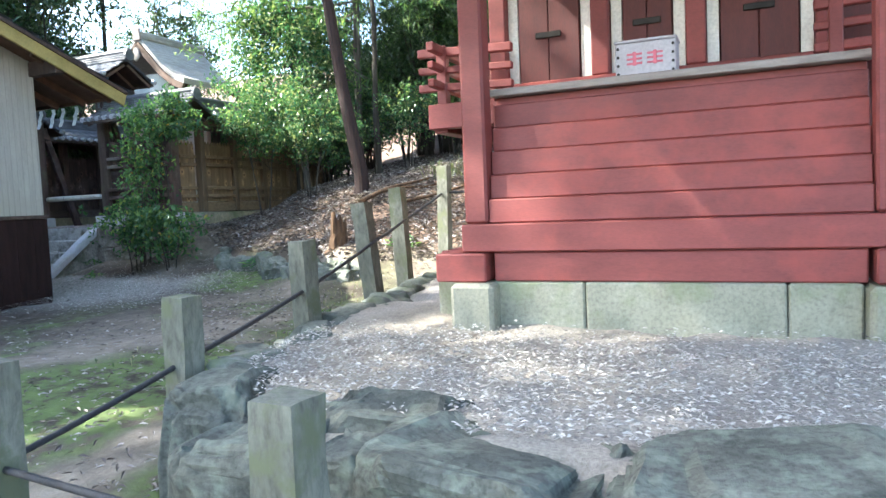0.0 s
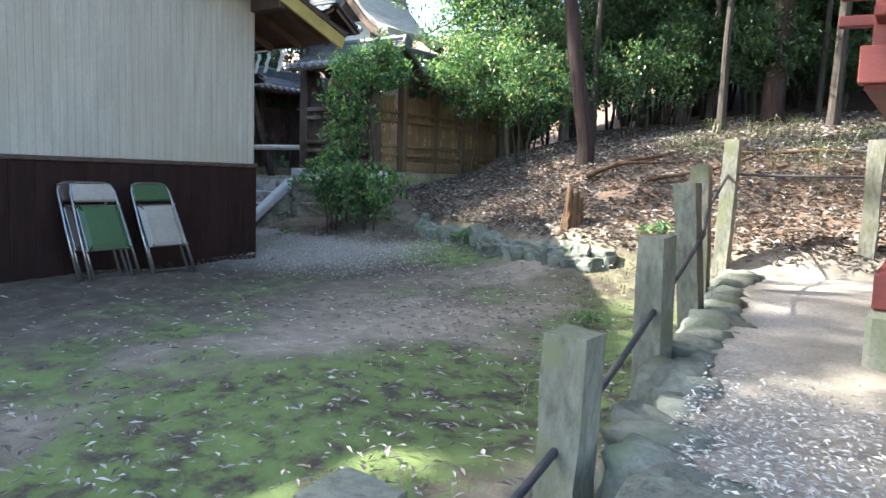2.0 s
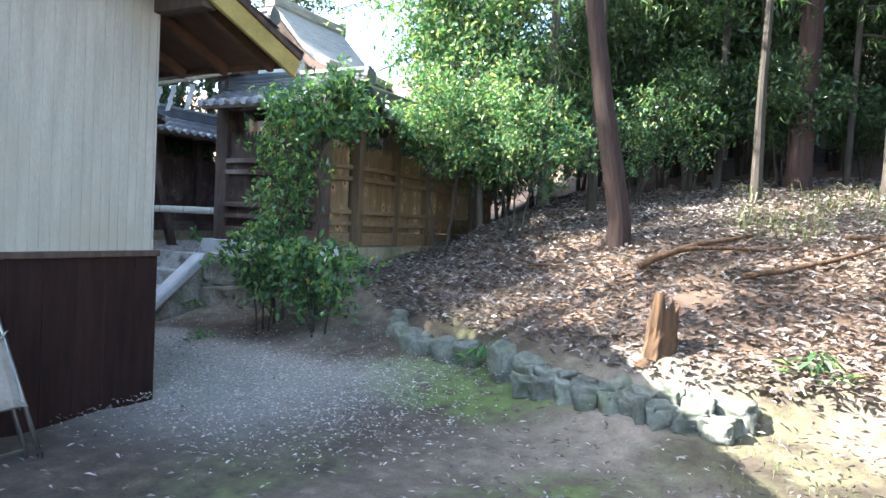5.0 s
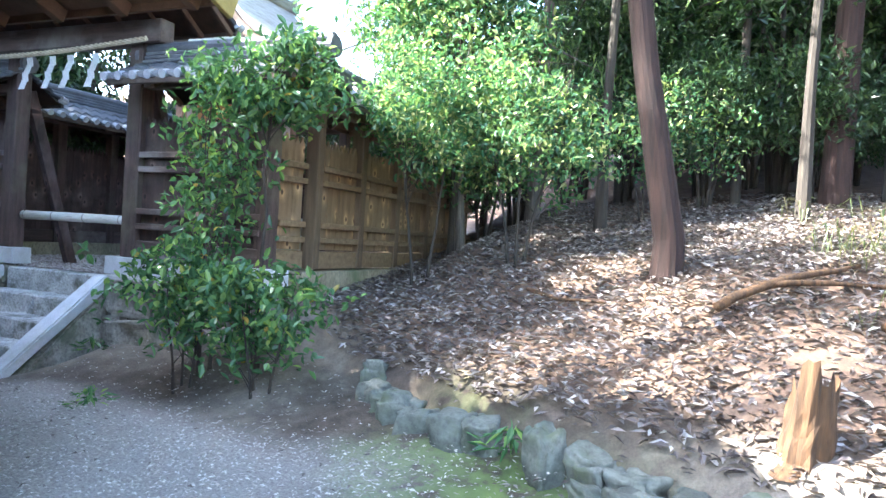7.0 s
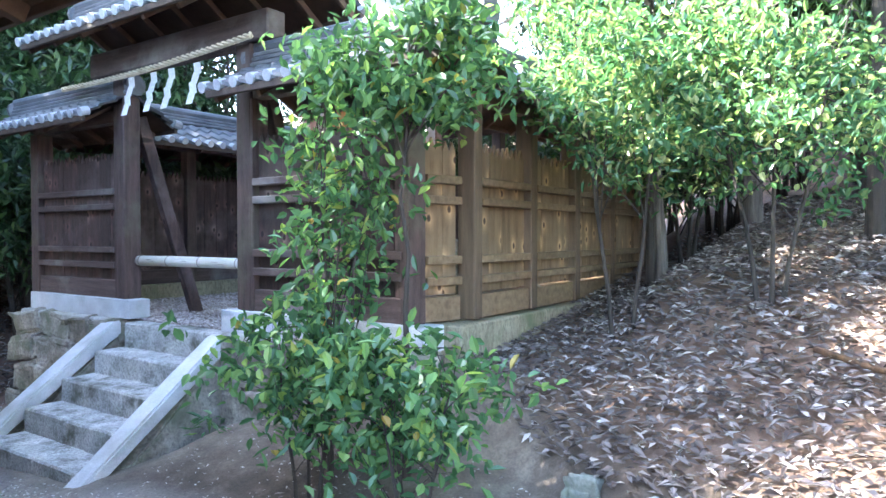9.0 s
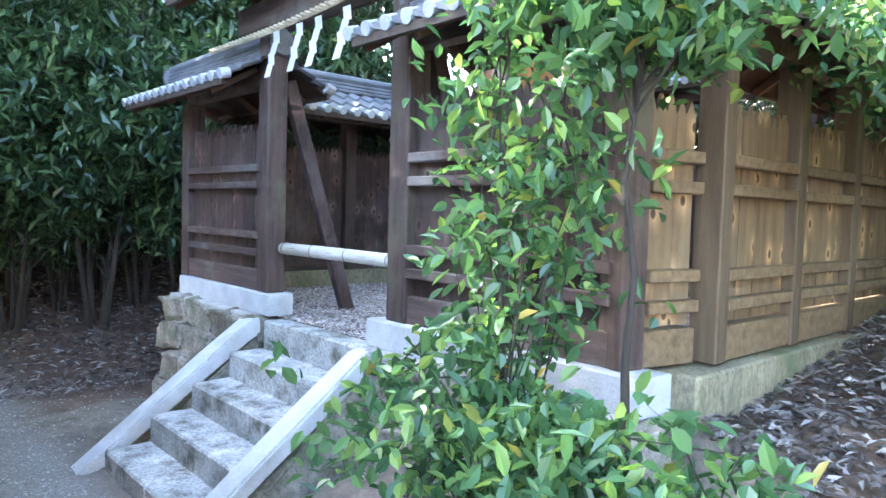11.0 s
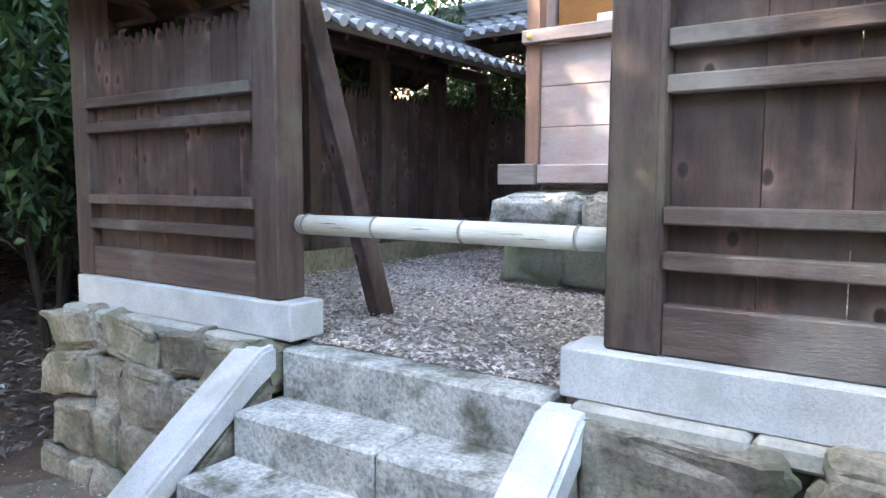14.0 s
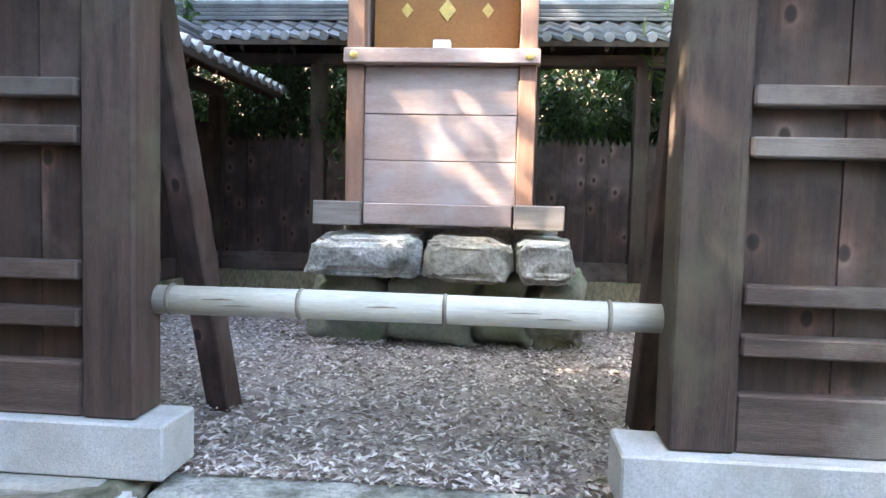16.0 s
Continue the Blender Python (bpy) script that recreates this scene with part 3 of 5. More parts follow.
# ---- wooden fence round the yard ----
def fence_bay(name, length, post_w=0.14, floor=1.215, warm=False, end=True, label="", pickets=2.42, seed=0, drop=0.0, gap=0.0, head=2.66, proud=0.0, post_mat=""):
    """One bay along +x from the post's centre: post, sill beam, four rails, pointed boards. The outer face looks to -y."""
    root = new(name)
    rnd = random.Random(seed)
    wv, wx, wp = ("wood_warm", "wood_warm_y", "wood_warm_post") if warm else ("wood", "wood_x", "wood_post")
    part("post", block(-post_w / 2, post_w / 2, -post_w / 2 - proud, post_w / 2, floor, head, 0.006), post_mat or wp, root)
    a, c = post_w / 2 + 0.002, length - post_w / 2 - 0.002
    part("sill_beam", block(a, c, -0.062, 0.05, floor + 0.002, floor + 0.15, 0.006), wx, root)
    part("top_beam", block(-0.02, length + 0.02, -0.05, 0.05, head + 0.002, head + 0.09, 0.005), wx, root)
    for z in (1.462, 1.588, 1.945, 2.068):
        part("rail", block(a, c, -0.08, -0.02, z + drop, z + drop + 0.05, 0.005), wx, root)
    u = a
    while u < c - 0.01:
        w = min(rnd.uniform(0.15, 0.24), c - u)
        if c - u - w < 0.06:
            w = c - u
        b = bmesh.new()
        n = max(1, round(w / 0.055))
        top = [(u + 0.002, pickets - 0.07)]
        for k in range(n):
            s = (w - 0.004) / n
            top += [(u + 0.002 + s * (k + 0.5), pickets + rnd.uniform(-0.015, 0.015)), (u + 0.002 + s * (k + 1), pickets - 0.07)]
        prof = [(u + 0.002, floor + 0.145 + gap)] + top + [(u + w - 0.002, floor + 0.145 + gap)]
        y0 = -0.018 + rnd.uniform(-0.002, 0.002)
        lo = [b.verts.new((x, y0, z)) for x, z in prof]
        hi = [b.verts.new((x, y0 + 0.018, z)) for x, z in prof]
        b.faces.new(lo), b.faces.new(hi[::-1])
        for k in range(len(prof)):
            b.faces.new((lo[k], hi[k], hi[(k + 1) % len(prof)], lo[(k + 1) % len(prof)]))
        part("board", b, wv, root)
        u += w
    return tagged(root, label, "fence", "fence bays round the yard")


def set_bay(ob, x, y, turn):
    ob.matrix_world = pose(x, y, 0, 0, 0, turn)


LW = "dark weathered board fence bay with four rails and pointed tops"
b1 = fence_bay("fence_bay", 1.4, label=LW, seed=1)
set_bay(b1, FX0, FY0, 0)
b2 = fence_bay("fence_bay", 1.42, label="dark knotty board fence bay with four rails beside the gate", seed=2)
set_bay(b2, -9.04, FY0, 0)
SIDE = "pale yellow-brown board fence bay with pointed tops on a concrete base"
SX = -7.55          # line of the side boards
short = fence_bay("fence_bay", 0.42, 0.13, 1.215, True, label="short pale yellow-brown board fence bay at the yard's corner", seed=13, gap=0.015, drop=-0.03, pickets=2.31, head=2.56, post_mat="wood_post")
set_bay(short, SX - 0.13, FY0, 78)
side = fence_bay("fence_bay", 0.745, 0.095, 1.215, True, label=SIDE, seed=3, gap=0.015, drop=-0.03, pickets=2.31, head=2.56, proud=0.03)
set_bay(side, SX, FY0 + 0.42, 90)
for i in range(1, 5):
    copy_thing(side, pose(SX, FY0 + 0.42 + 0.745 * i, 0, 0, 0, 90))
back = fence_bay("fence_bay", 0.876, 0.12, 1.215, label="dark weathered board fence bay behind the small shrine", seed=4, pickets=2.36, head=2.93)
set_bay(back, FX1, FY1, 180)
for i in range(1, 5):
    copy_thing(back, pose(FX1 - 0.876 * i, FY1, 0, 0, 0, 180))
west = fence_bay("fence_bay", 0.786, 0.12, 1.215, label="dark weathered board fence bay along the yard's far side", seed=5)
set_bay(west, FX0, FY1, -90)
for i in range(1, 5):
    copy_thing(west, pose(FX0, FY1 - 0.786 * i, 0, 0, 0, -90))
b = block(-7.70, -7.43, 8.42, 12.4, 0.4, 1.205, 0.01)
bmesh.ops.subdivide_edges(b, edges=b.edges[:], cuts=6, use_grid_fill=True)
for vert in b.verts:
    vert.co += Vector(noise.noise_vector(vert.co * 2.5)) * 0.012
tagged(mesh_object("wall_base_east", b, "concrete"), "stained old concrete footing under the side fence", "footing", kind="structure")
for args in ((-12.05, -7.7, 12.15, 12.28), (-12.06, -11.93, 8.42, 12.14)):
    b = block(*args, 0.9, 1.213, 0.008)
    tagged(mesh_object("wall_base", b, "concrete"), "low concrete footing under the wooden fence", "footing", kind="structure")


def tiled_roof(name, length, half, z_eave, rise, label, pitch=0.155, ridge_rows=3):
    """A small tiled roof along +x, its middle line at y = 0."""
    root = new(name)
    slope = math.atan2(rise, half)
    long_side = math.hypot(rise, half)
    for s in (-1, 1):
        b = bmesh.new()
        count = round(length / pitch)
        p = length / count
        # wavy tile surface in three courses
        for course in range(3):
            t0, t1 = course / 3, (course + 1) / 3 + 0.04
            steps_n = count * 6
            rows = []
            for tt, lift in ((t0, 0.022), (min(t1, 1), 0.0)):
                row = []
                for k in range(steps_n + 1):
                    x = length * k / steps_n
                    wave = 0.014 * math.sin(2 * math.pi * k / 6) + 0.006 * math.sin(4 * math.pi * k / 6)
                    y = -s * half * (1 - tt)
                    row.append(b.verts.new((x, y, z_eave + rise * tt + wave + lift + 0.03)))
                rows.append(row)
            under = [b.verts.new((vv.co.x, vv.co.y, vv.co.z - 0.024)) for vv in rows[0]]
            for k in range(steps_n):
                b.faces.new((rows[0][k], rows[0][k + 1], rows[1][k + 1], rows[1][k]))
                b.faces.new((under[k], under[k + 1], rows[0][k + 1], rows[0][k]))
        part("tile_sheet", b, "tile", root, smooth=False)
        # round eave ends
        b = bmesh.new()
        for k in range(count + 1):
            x = p * k
            tube([(x, -s * (half + 0.015), z_eave + 0.042), (x, -s * (half - 0.05), z_eave + 0.06)], 0.036, 10, b)
        part("eave_edge", b, "tile_end", root, "pale round eave tile ends")
        b = bmesh.new()
        beam((0.01, -s * (half - 0.02) , z_eave + 0.0), (length - 0.01, -s * (half - 0.02), z_eave + 0.0), 0.03, 0.045, 0.003, b)
        part("fascia", b, "dark_wood", root)
        b = bmesh.new()
        vs = [b.verts.new((x, y, z)) for x, y, z in ((0.02, -s * (half - 0.04), z_eave + 0.006), (length - 0.02, -s * (half - 0.04), z_eave + 0.006), (length - 0.02, 0, z_eave + rise + 0.0), (0.02, 0, z_eave + rise + 0.0))]
        fc = b.faces.new(vs)
        bmesh.ops.solidify(b, geom=[fc], thickness=0.015)
        part("roof_boarding", b, "eave_wood", root)
        for k in range(int(length / 0.4) + 1):
            x = min(0.06 + 0.4 * k, length - 0.06)
            part("rafter", beam((x, -s * (half - 0.05), z_eave - 0.028), (x, -s * 0.03, z_eave + rise - 0.05), 0.035, 0.045, 0.003), "eave_wood", root)
    b = bmesh.new()
    for k in range(ridge_rows):
        block(-0.02, length + 0.02, -0.07 + 0.012 * k, 0.07 - 0.012 * k, z_eave + rise + 0.02 + 0.035 * k, z_eave + rise + 0.05 + 0.035 * k, 0.006, b)
    tube([(-0.03, 0, z_eave + rise + 0.05 + 0.035 * ridge_rows), (length + 0.03, 0, z_eave + rise + 0.05 + 0.035 * ridge_rows)], 0.045, 10, b)
    part("ridge", b, "tile", root)
    for x in (-0.03, length + 0.03):
        b = tube([(x - 0.02, 0, z_eave + rise + 0.09), (x + 0.02, 0, z_eave + rise + 0.09)], 0.085, 12)
        part("ridge_end_tile", b, "tile", root)
    return tagged(root, label, "roof", "tiled roofs of the fence")


RL = "small grey tiled roof with pale round eave ends over the fence"
for x, y, turn, ln, ze, half, rise, lab in ((-12.45, FY0, 0, 1.95, 2.63, 0.42, 0.22, RL + " by the leafy bank"), (-9.02, FY0, 0, 1.84, 2.63, 0.42, 0.22, RL + " beside the gate"),
                                       (FX1, 8.74, 90, 3.75, 2.58, 0.42, 0.24, RL + ", along the side"), (FX0, 8.74, 90, 3.2, 2.64, 0.64, 0.3, RL + ", along the far side"),
                                       (-11.3, FY0, 0, 2.85, 3.26, 0.5, 0.3, "small grey tiled gate roof with pale round eave ends"),
                                       (-12.5, FY1, 0, 5.2, 3.02, 0.45, 0.24, RL + " behind the small shrine")):
    rf = tiled_roof("tiled_roof", ln, half, ze, rise, lab)
    rf.matrix_world = pose(x, y, 0, 0, 0, turn)

# ---- gate ----
gate = thing("gate", (-9.82, 8.27, 1.2), "weathered wooden gate frame of two posts and a lintel", "gate")
inv = gate.matrix_world.inverted()


def gpart(name, b, mat, label=""):
    b.transform(inv)
    return part(name, b, mat, gate, label)


for x in (-10.59, -9.06):
    gpart("gate_post", block(x - 0.074, x + 0.074, 8.196, 8.344, 1.217, 3.04, 0.008), "wood_post")
gpart("lintel", block(-11.0, -8.8, 8.19, 8.35, 3.042, 3.24, 0.01), "wood_x")
for x, xt in ((-10.555, -10.64), (-9.06, -9.04)):
    p = beam((x, 8.9, 1.03), (xt, 8.41, 2.72), 0.09, 0.095, 0.006)
    tagged(mesh_object("gate_prop", p, "wood"), "slanting wooden prop bracing the gate post", "prop", "props of the gate")
bar = thing("bamboo_bar", (-9.82, 8.335, 1.565), "pale dry bamboo pole barring the gate between its posts", "bamboo pole")
part("culm", tube([(-0.7, -0.01, -0.039), (-0.2, -0.01, -0.036), (0.3, -0.01, -0.036), (0.7, -0.01, -0.038)], [0.041, 0.041, 0.04, 0.039], 16), "bamboo", bar, smooth=True)
for x in (-0.655, -0.285, 0.115, 0.55):
    part("joint_ring", tube([(x - 0.006, -0.01, -0.036), (x, -0.01, -0.036), (x + 0.006, -0.01, -0.036)], [0.0415, 0.0445, 0.0415], 16), "bamboo_node", bar, smooth=True)
for x, z in ((-0.55, -0.028), (-0.5, -0.044), (-0.1, -0.032), (0.28, -0.033), (0.36, -0.046)):
    part("scar", tube([(x, -0.049, z), (x + 0.05, -0.0505, z + 0.002), (x + 0.09, -0.049, z + 0.001)], [0.001, 0.0025, 0.001], 6), "bamboo_node", bar, "dark scratch along the culm")
sh = thing("sacred_rope", (-9.9, 8.12, 2.94), "twisted straw rope with hanging white paper strips across the gate", "straw rope")
inv = sh.matrix_world.inverted()
b = bmesh.new()
for ph in (0, 2.1, 4.2):
    pts = []
    for k in range(101):
        x = -11.3 + 2.42 * k / 100
        a = k * 0.9 + ph
        pts.append((x, 8.12 + 0.012 * math.cos(a), 2.98 - 0.03 * math.sin(math.pi * k / 100) + 0.07 * k / 100 + 0.012 * math.sin(a)))
    tube(pts, 0.013, 5, b)
b.transform(inv)
part("rope", b, "straw", sh)
for x in (-10.24, -9.95, -9.73, -9.43):
    b = bmesh.new()
    px, pz, w = x, 2.945, 0.078
    for k in range(4):
        nx = px + (0.028 if k % 2 == 0 else -0.028)
        vs = [b.verts.new(q) for q in ((px - w / 2, 8.10 - 0.012 * k, pz), (px + w / 2, 8.10 - 0.012 * k, pz), (nx + w / 2, 8.09 - 0.012 * k, pz - 0.085), (nx - w / 2, 8.09 - 0.012 * k, pz - 0.085))]
        b.faces.new(vs)
        px, pz = nx - 0.01, pz - 0.07
    bmesh.ops.solidify(b, geom=b.faces[:], thickness=0.002)
    b.transform(inv)
    part("paper_strip", b, "paper", sh, "folded white paper strip")

# ---- small shrine inside ----
hok = thing("small_shrine", (-9.905, 10.5, 1.64), "reddish wooden cabinet shrine with gilt door and bark roof", "shrine")
inv = hok.matrix_world.inverted()


def hpart(name, b, mat, label="", smooth=False, parent=None):
    b.transform(inv)
    return part(name, b, mat, parent or hok, label, smooth)


for x in (-10.35, -9.46):
    hpart("post", block(x - 0.045, x + 0.045, 10.06, 10.15, 1.80, 3.35, 0.005), "copper_post")
    hpart("post", block(x - 0.045, x + 0.045, 11.0, 11.09, 1.80, 3.35, 0.005), "copper_post")
for k, (z0, z1) in enumerate(((1.81, 2.03), (2.033, 2.27), (2.273, 2.515))):
    hpart("panel", block(-10.303, -9.507, 10.085, 10.12, z0, z1, 0.004), "copper_wood")
hpart("side_wall", block(-10.375, -10.33, 10.152, 10.998, 1.8, 3.3, 0.004), "copper_wood")
hpart("side_wall", block(-9.48, -9.435, 10.152, 10.998, 1.8, 3.3, 0.004), "copper_wood")
hpart("back_wall", block(-10.303, -9.507, 11.02, 11.06, 1.8, 3.3, 0.004), "copper_wood")
hpart("base_beam", block(-10.29, -9.52, 10.02, 10.13, 1.70, 1.81, 0.006), "copper_wood")
for x0, x1 in ((-10.55, -10.3), (-9.51, -9.255)):
    hpart("beam_end", block(x0, x1, 10.0, 10.12, 1.69, 1.815, 0.006), "ledge", "greyed beam end")
for x in (-10.42, -9.39):
    hpart("side_beam", block(x - 0.05, x + 0.05, 10.122, 11.1, 1.69, 1.81, 0.006), "copper_wood")
hpart("belt_rail", block(-10.405, -9.4, 10.02, 10.1, 2.525, 2.60, 0.005), "copper_wood")
for x in (-10.35, -9.455):
    b = bmesh.new()
    bmesh.ops.create_uvsphere(b, u_segments=12, v_segments=8, radius=0.022)
    bmesh.ops.scale(b, vec=(1, 0.6, 1), verts=b.verts)
    bmesh.ops.translate(b, vec=(x, 10.015, 2.562), verts=b.verts)
    hpart("stud", b, "brass", "round gilt stud", True)
hpart("door_panel", block(-10.3, -9.51, 10.30, 10.34, 2.60, 3.3, 0.004), "amber", "amber lacquered door")
for x, z, w in ((-10.12, 2.63, 0.035), (-9.68, 2.63, 0.035), (-10.12, 2.86, 0.04), (-9.9, 2.86, 0.06), (-9.68, 2.86, 0.04)):
    b = bmesh.new()
    bmesh.ops.create_circle(b, cap_ends=True, segments=4, radius=w)
    bmesh.ops.scale(b, vec=(0.8, 1, 1), verts=b.verts)
    bmesh.ops.solidify(b, geom=b.faces[:], thickness=0.004)
    bmesh.ops.recalc_face_normals(b, faces=b.faces)
    b.transform(Matrix.Translation((x, 10.292, z)) @ Matrix.Rotation(math.pi / 2, 4, "X"))
    hpart("door_fitting", b, "brass", "pierced gilt fitting")
hpart("paper_block", block(-9.95, -9.86, 10.06, 10.14, 2.602, 2.65, 0.004), "paper", "small white paper offering")
hpart("head_beam", block(-10.5, -9.3, 10.02, 10.14, 3.3, 3.42, 0.006), "copper_wood")
hpart("side_head_beam", block(-10.42, -10.3, 10.142, 11.1, 3.3, 3.42, 0.006), "copper_wood")
hpart("side_head_beam", block(-9.51, -9.39, 10.142, 11.1, 3.3, 3.42, 0.006), "copper_wood")
# curved bark roof: its gable looks to the gate
ROOF = [(1.02, 3.50), (0.78, 3.60), (0.52, 3.80), (0.26, 4.08), (0.0, 4.36)]
for sg in (-1, 1):
    b = bmesh.new()
    prof = [(-9.88 + sg * u, z) for u, z in ROOF]
    lo, hi = [], []
    for y in (9.86, 11.45):
        lo.append([b.verts.new((x, y, z)) for x, z in prof])
        hi.append([b.verts.new((x, y, z + 0.1)) for x, z in prof])
    for k in range(4):
        b.faces.new((hi[0][k], hi[1][k], hi[1][k + 1], hi[0][k + 1]))
        b.faces.new((lo[0][k], lo[0][k + 1], lo[1][k + 1], lo[1][k]))
        for e in (0, 1):
            b.faces.new((lo[e][k], hi[e][k], hi[e][k + 1], lo[e][k + 1]))
    b.faces.new((lo[0][0], lo[1][0], hi[1][0], hi[0][0]))
    bmesh.ops.recalc_face_normals(b, faces=b.faces)
    hpart("roof_slope", b, "thatch", "curved layered bark roof")
    for y in (9.84, 11.45):
        b = bmesh.new()
        for (xa, za), (xb, zb) in zip(prof, prof[1:]):
            beam((xa, y, za - 0.06), (xb, y, zb - 0.06), 0.04, 0.11, 0.003, b)
        hpart("bargeboard", b, "eave_wood", "curved bargeboard")
b = stone((0.09, 0.025, 0.13), 4, 0.1, 0.2)
bmesh.ops.translate(b, vec=(-9.88, 9.81, 4.12), verts=b.verts)
hpart("gable_pendant", b, "ledge", "carved grey gable pendant", True)
hpart("ridge_cap", block(-9.96, -9.8, 9.84, 11.47, 4.40, 4.54, 0.02), "thatch")
for sg in (-1, 1):
    hpart("ridge_end", block(-9.98, -9.78, 9.82 if sg < 0 else 11.46, 9.86 if sg < 0 else 11.5, 4.36, 4.6, 0.02), "ledge", "carved ridge end")
hpart("gable_wall", block(-10.3, -9.46, 10.1, 10.14, 3.42, 3.8, 0.0), "white_paint", "pale plaster gable wall")

base = thing("stone_plinth", (-9.9, 10.5, 1.04), "rough stone plinth of stacked blocks under the small shrine", "plinth")
inv = base.matrix_world.inverted()
for i, (x0, x1, z0, z1) in enumerate(((-10.57, -9.98, 1.43, 1.645), (-9.97, -9.51, 1.42, 1.64), (-9.49, -9.2, 1.43, 1.645))):
    s = stone(((x1 - x0) / 2, 0.3, (z1 - z0) / 2), 50 + i, 0.14, 1.15, 4)
    for vert in s.verts:
        vert.co += Vector(noise.noise_vector(vert.co * 15 + Vector((i * 6, 0, 0)))) * 0.018
    s.transform(inv @ Matrix.Translation(((x0 + x1) / 2, 10.18, (z0 + z1) / 2)))
    part("top_block", s, "rubble" if i == 1 else "granite", base, smooth=False)
for i, (x0, x1) in enumerate(((-10.6, -10.2), (-10.19, -9.72), (-9.7, -9.4), (-9.39, -9.12))):
    s = stone(((x1 - x0) / 2 + 0.01, 0.3, 0.22), 60 + i * 7, 0.24, 1.0, 4)
    s.transform(inv @ Matrix.Translation(((x0 + x1) / 2, 10.44, 1.23)))
    part("lower_stone", s, "footing", base, smooth=True)
b = block(-10.55, -9.17, 10.3, 10.46, 1.03, 1.42, 0.01)
b.transform(inv)
part("pointing", b, "mortar_pale", base, "pale mortar between the stones")
b = block(-10.5, -9.25, 10.47, 11.2, 1.04, 1.69, 0.02)
b.transform(inv)
part("core", b, "rubble", base)

# ---- white store house ----
house = thing("store_house", (-9.5, 3.0, 0.2), "white-sided store house with brown boarded base", "building")
inv = house.matrix_world.inverted()


def wpart(name, b, mat, label="", parent=None):
    b.transform(inv)
    return part(name, b, mat, parent or house, label)


HX, HY, HS = -6.95, 5.55, -1.6          # east wall, north wall, south wall
RIDGE_Y, EAVE_Y, EAVE_Z, PITCH = 1.95, 6.37, 2.635, 0.37


def roof_z(y):
    return EAVE_Z + PITCH * (EAVE_Y - max(y, 2 * RIDGE_Y - y))


b = bmesh.new()
rib, y = 0.062, HS
pts = []
while y < HY - 0.001:
    w = min(rib, HY - y)
    pts += [(HX, y), (HX, y + w * 0.82), (HX - 0.004, y + w * 0.86), (HX - 0.004, y + w)]
    y += w
pts.append((HX - 0.007, HY))
lo = [b.verts.new((x, yy, 1.235)) for x, yy in pts]
hi = [b.verts.new((x, yy, roof_z(yy) - 0.04)) for x, yy in pts]
for k in range(len(pts) - 1):
    b.faces.new((lo[k], lo[k + 1], hi[k + 1], hi[k]))
wpart("siding", b, "white_wall", "white ribbed metal siding")
wpart("wall_core", block(-12.2, HX - 0.012, HS + 0.02, HY - 0.01, 0.1, 2.7, 0), "white_wall")
wpart("north_siding", block(-12.2, HX - 0.008, HY - 0.008, HY, 1.24, 2.7, 0), "white_wall")
wpart("skirt_cap", block(HX - 0.02, HX + 0.035, HS, HY + 0.03, 1.20, 1.238, 0.004), "dark_wood", "dark drip rail")
wpart("skirt_cap", block(-12.2, HX - 0.022, HY - 0.005, HY + 0.03, 1.20, 1.238, 0.004), "dark_wood")
rnd = random.Random(8)
y = HS
while y < HY + 0.015:
    w = min(0.2, HY + 0.02 - y)
    wpart("skirt_board", block(HX - 0.02, HX + 0.02 + rnd.uniform(-0.002, 0.002), y + 0.001, y + w - 0.001, 0.16, 1.199, 0.002), "brown_paint")
    y += w
wpart("skirt_north", block(-12.2, HX - 0.022, HY - 0.012, HY + 0.018, 0.16, 1.199, 0.002), "brown_paint")
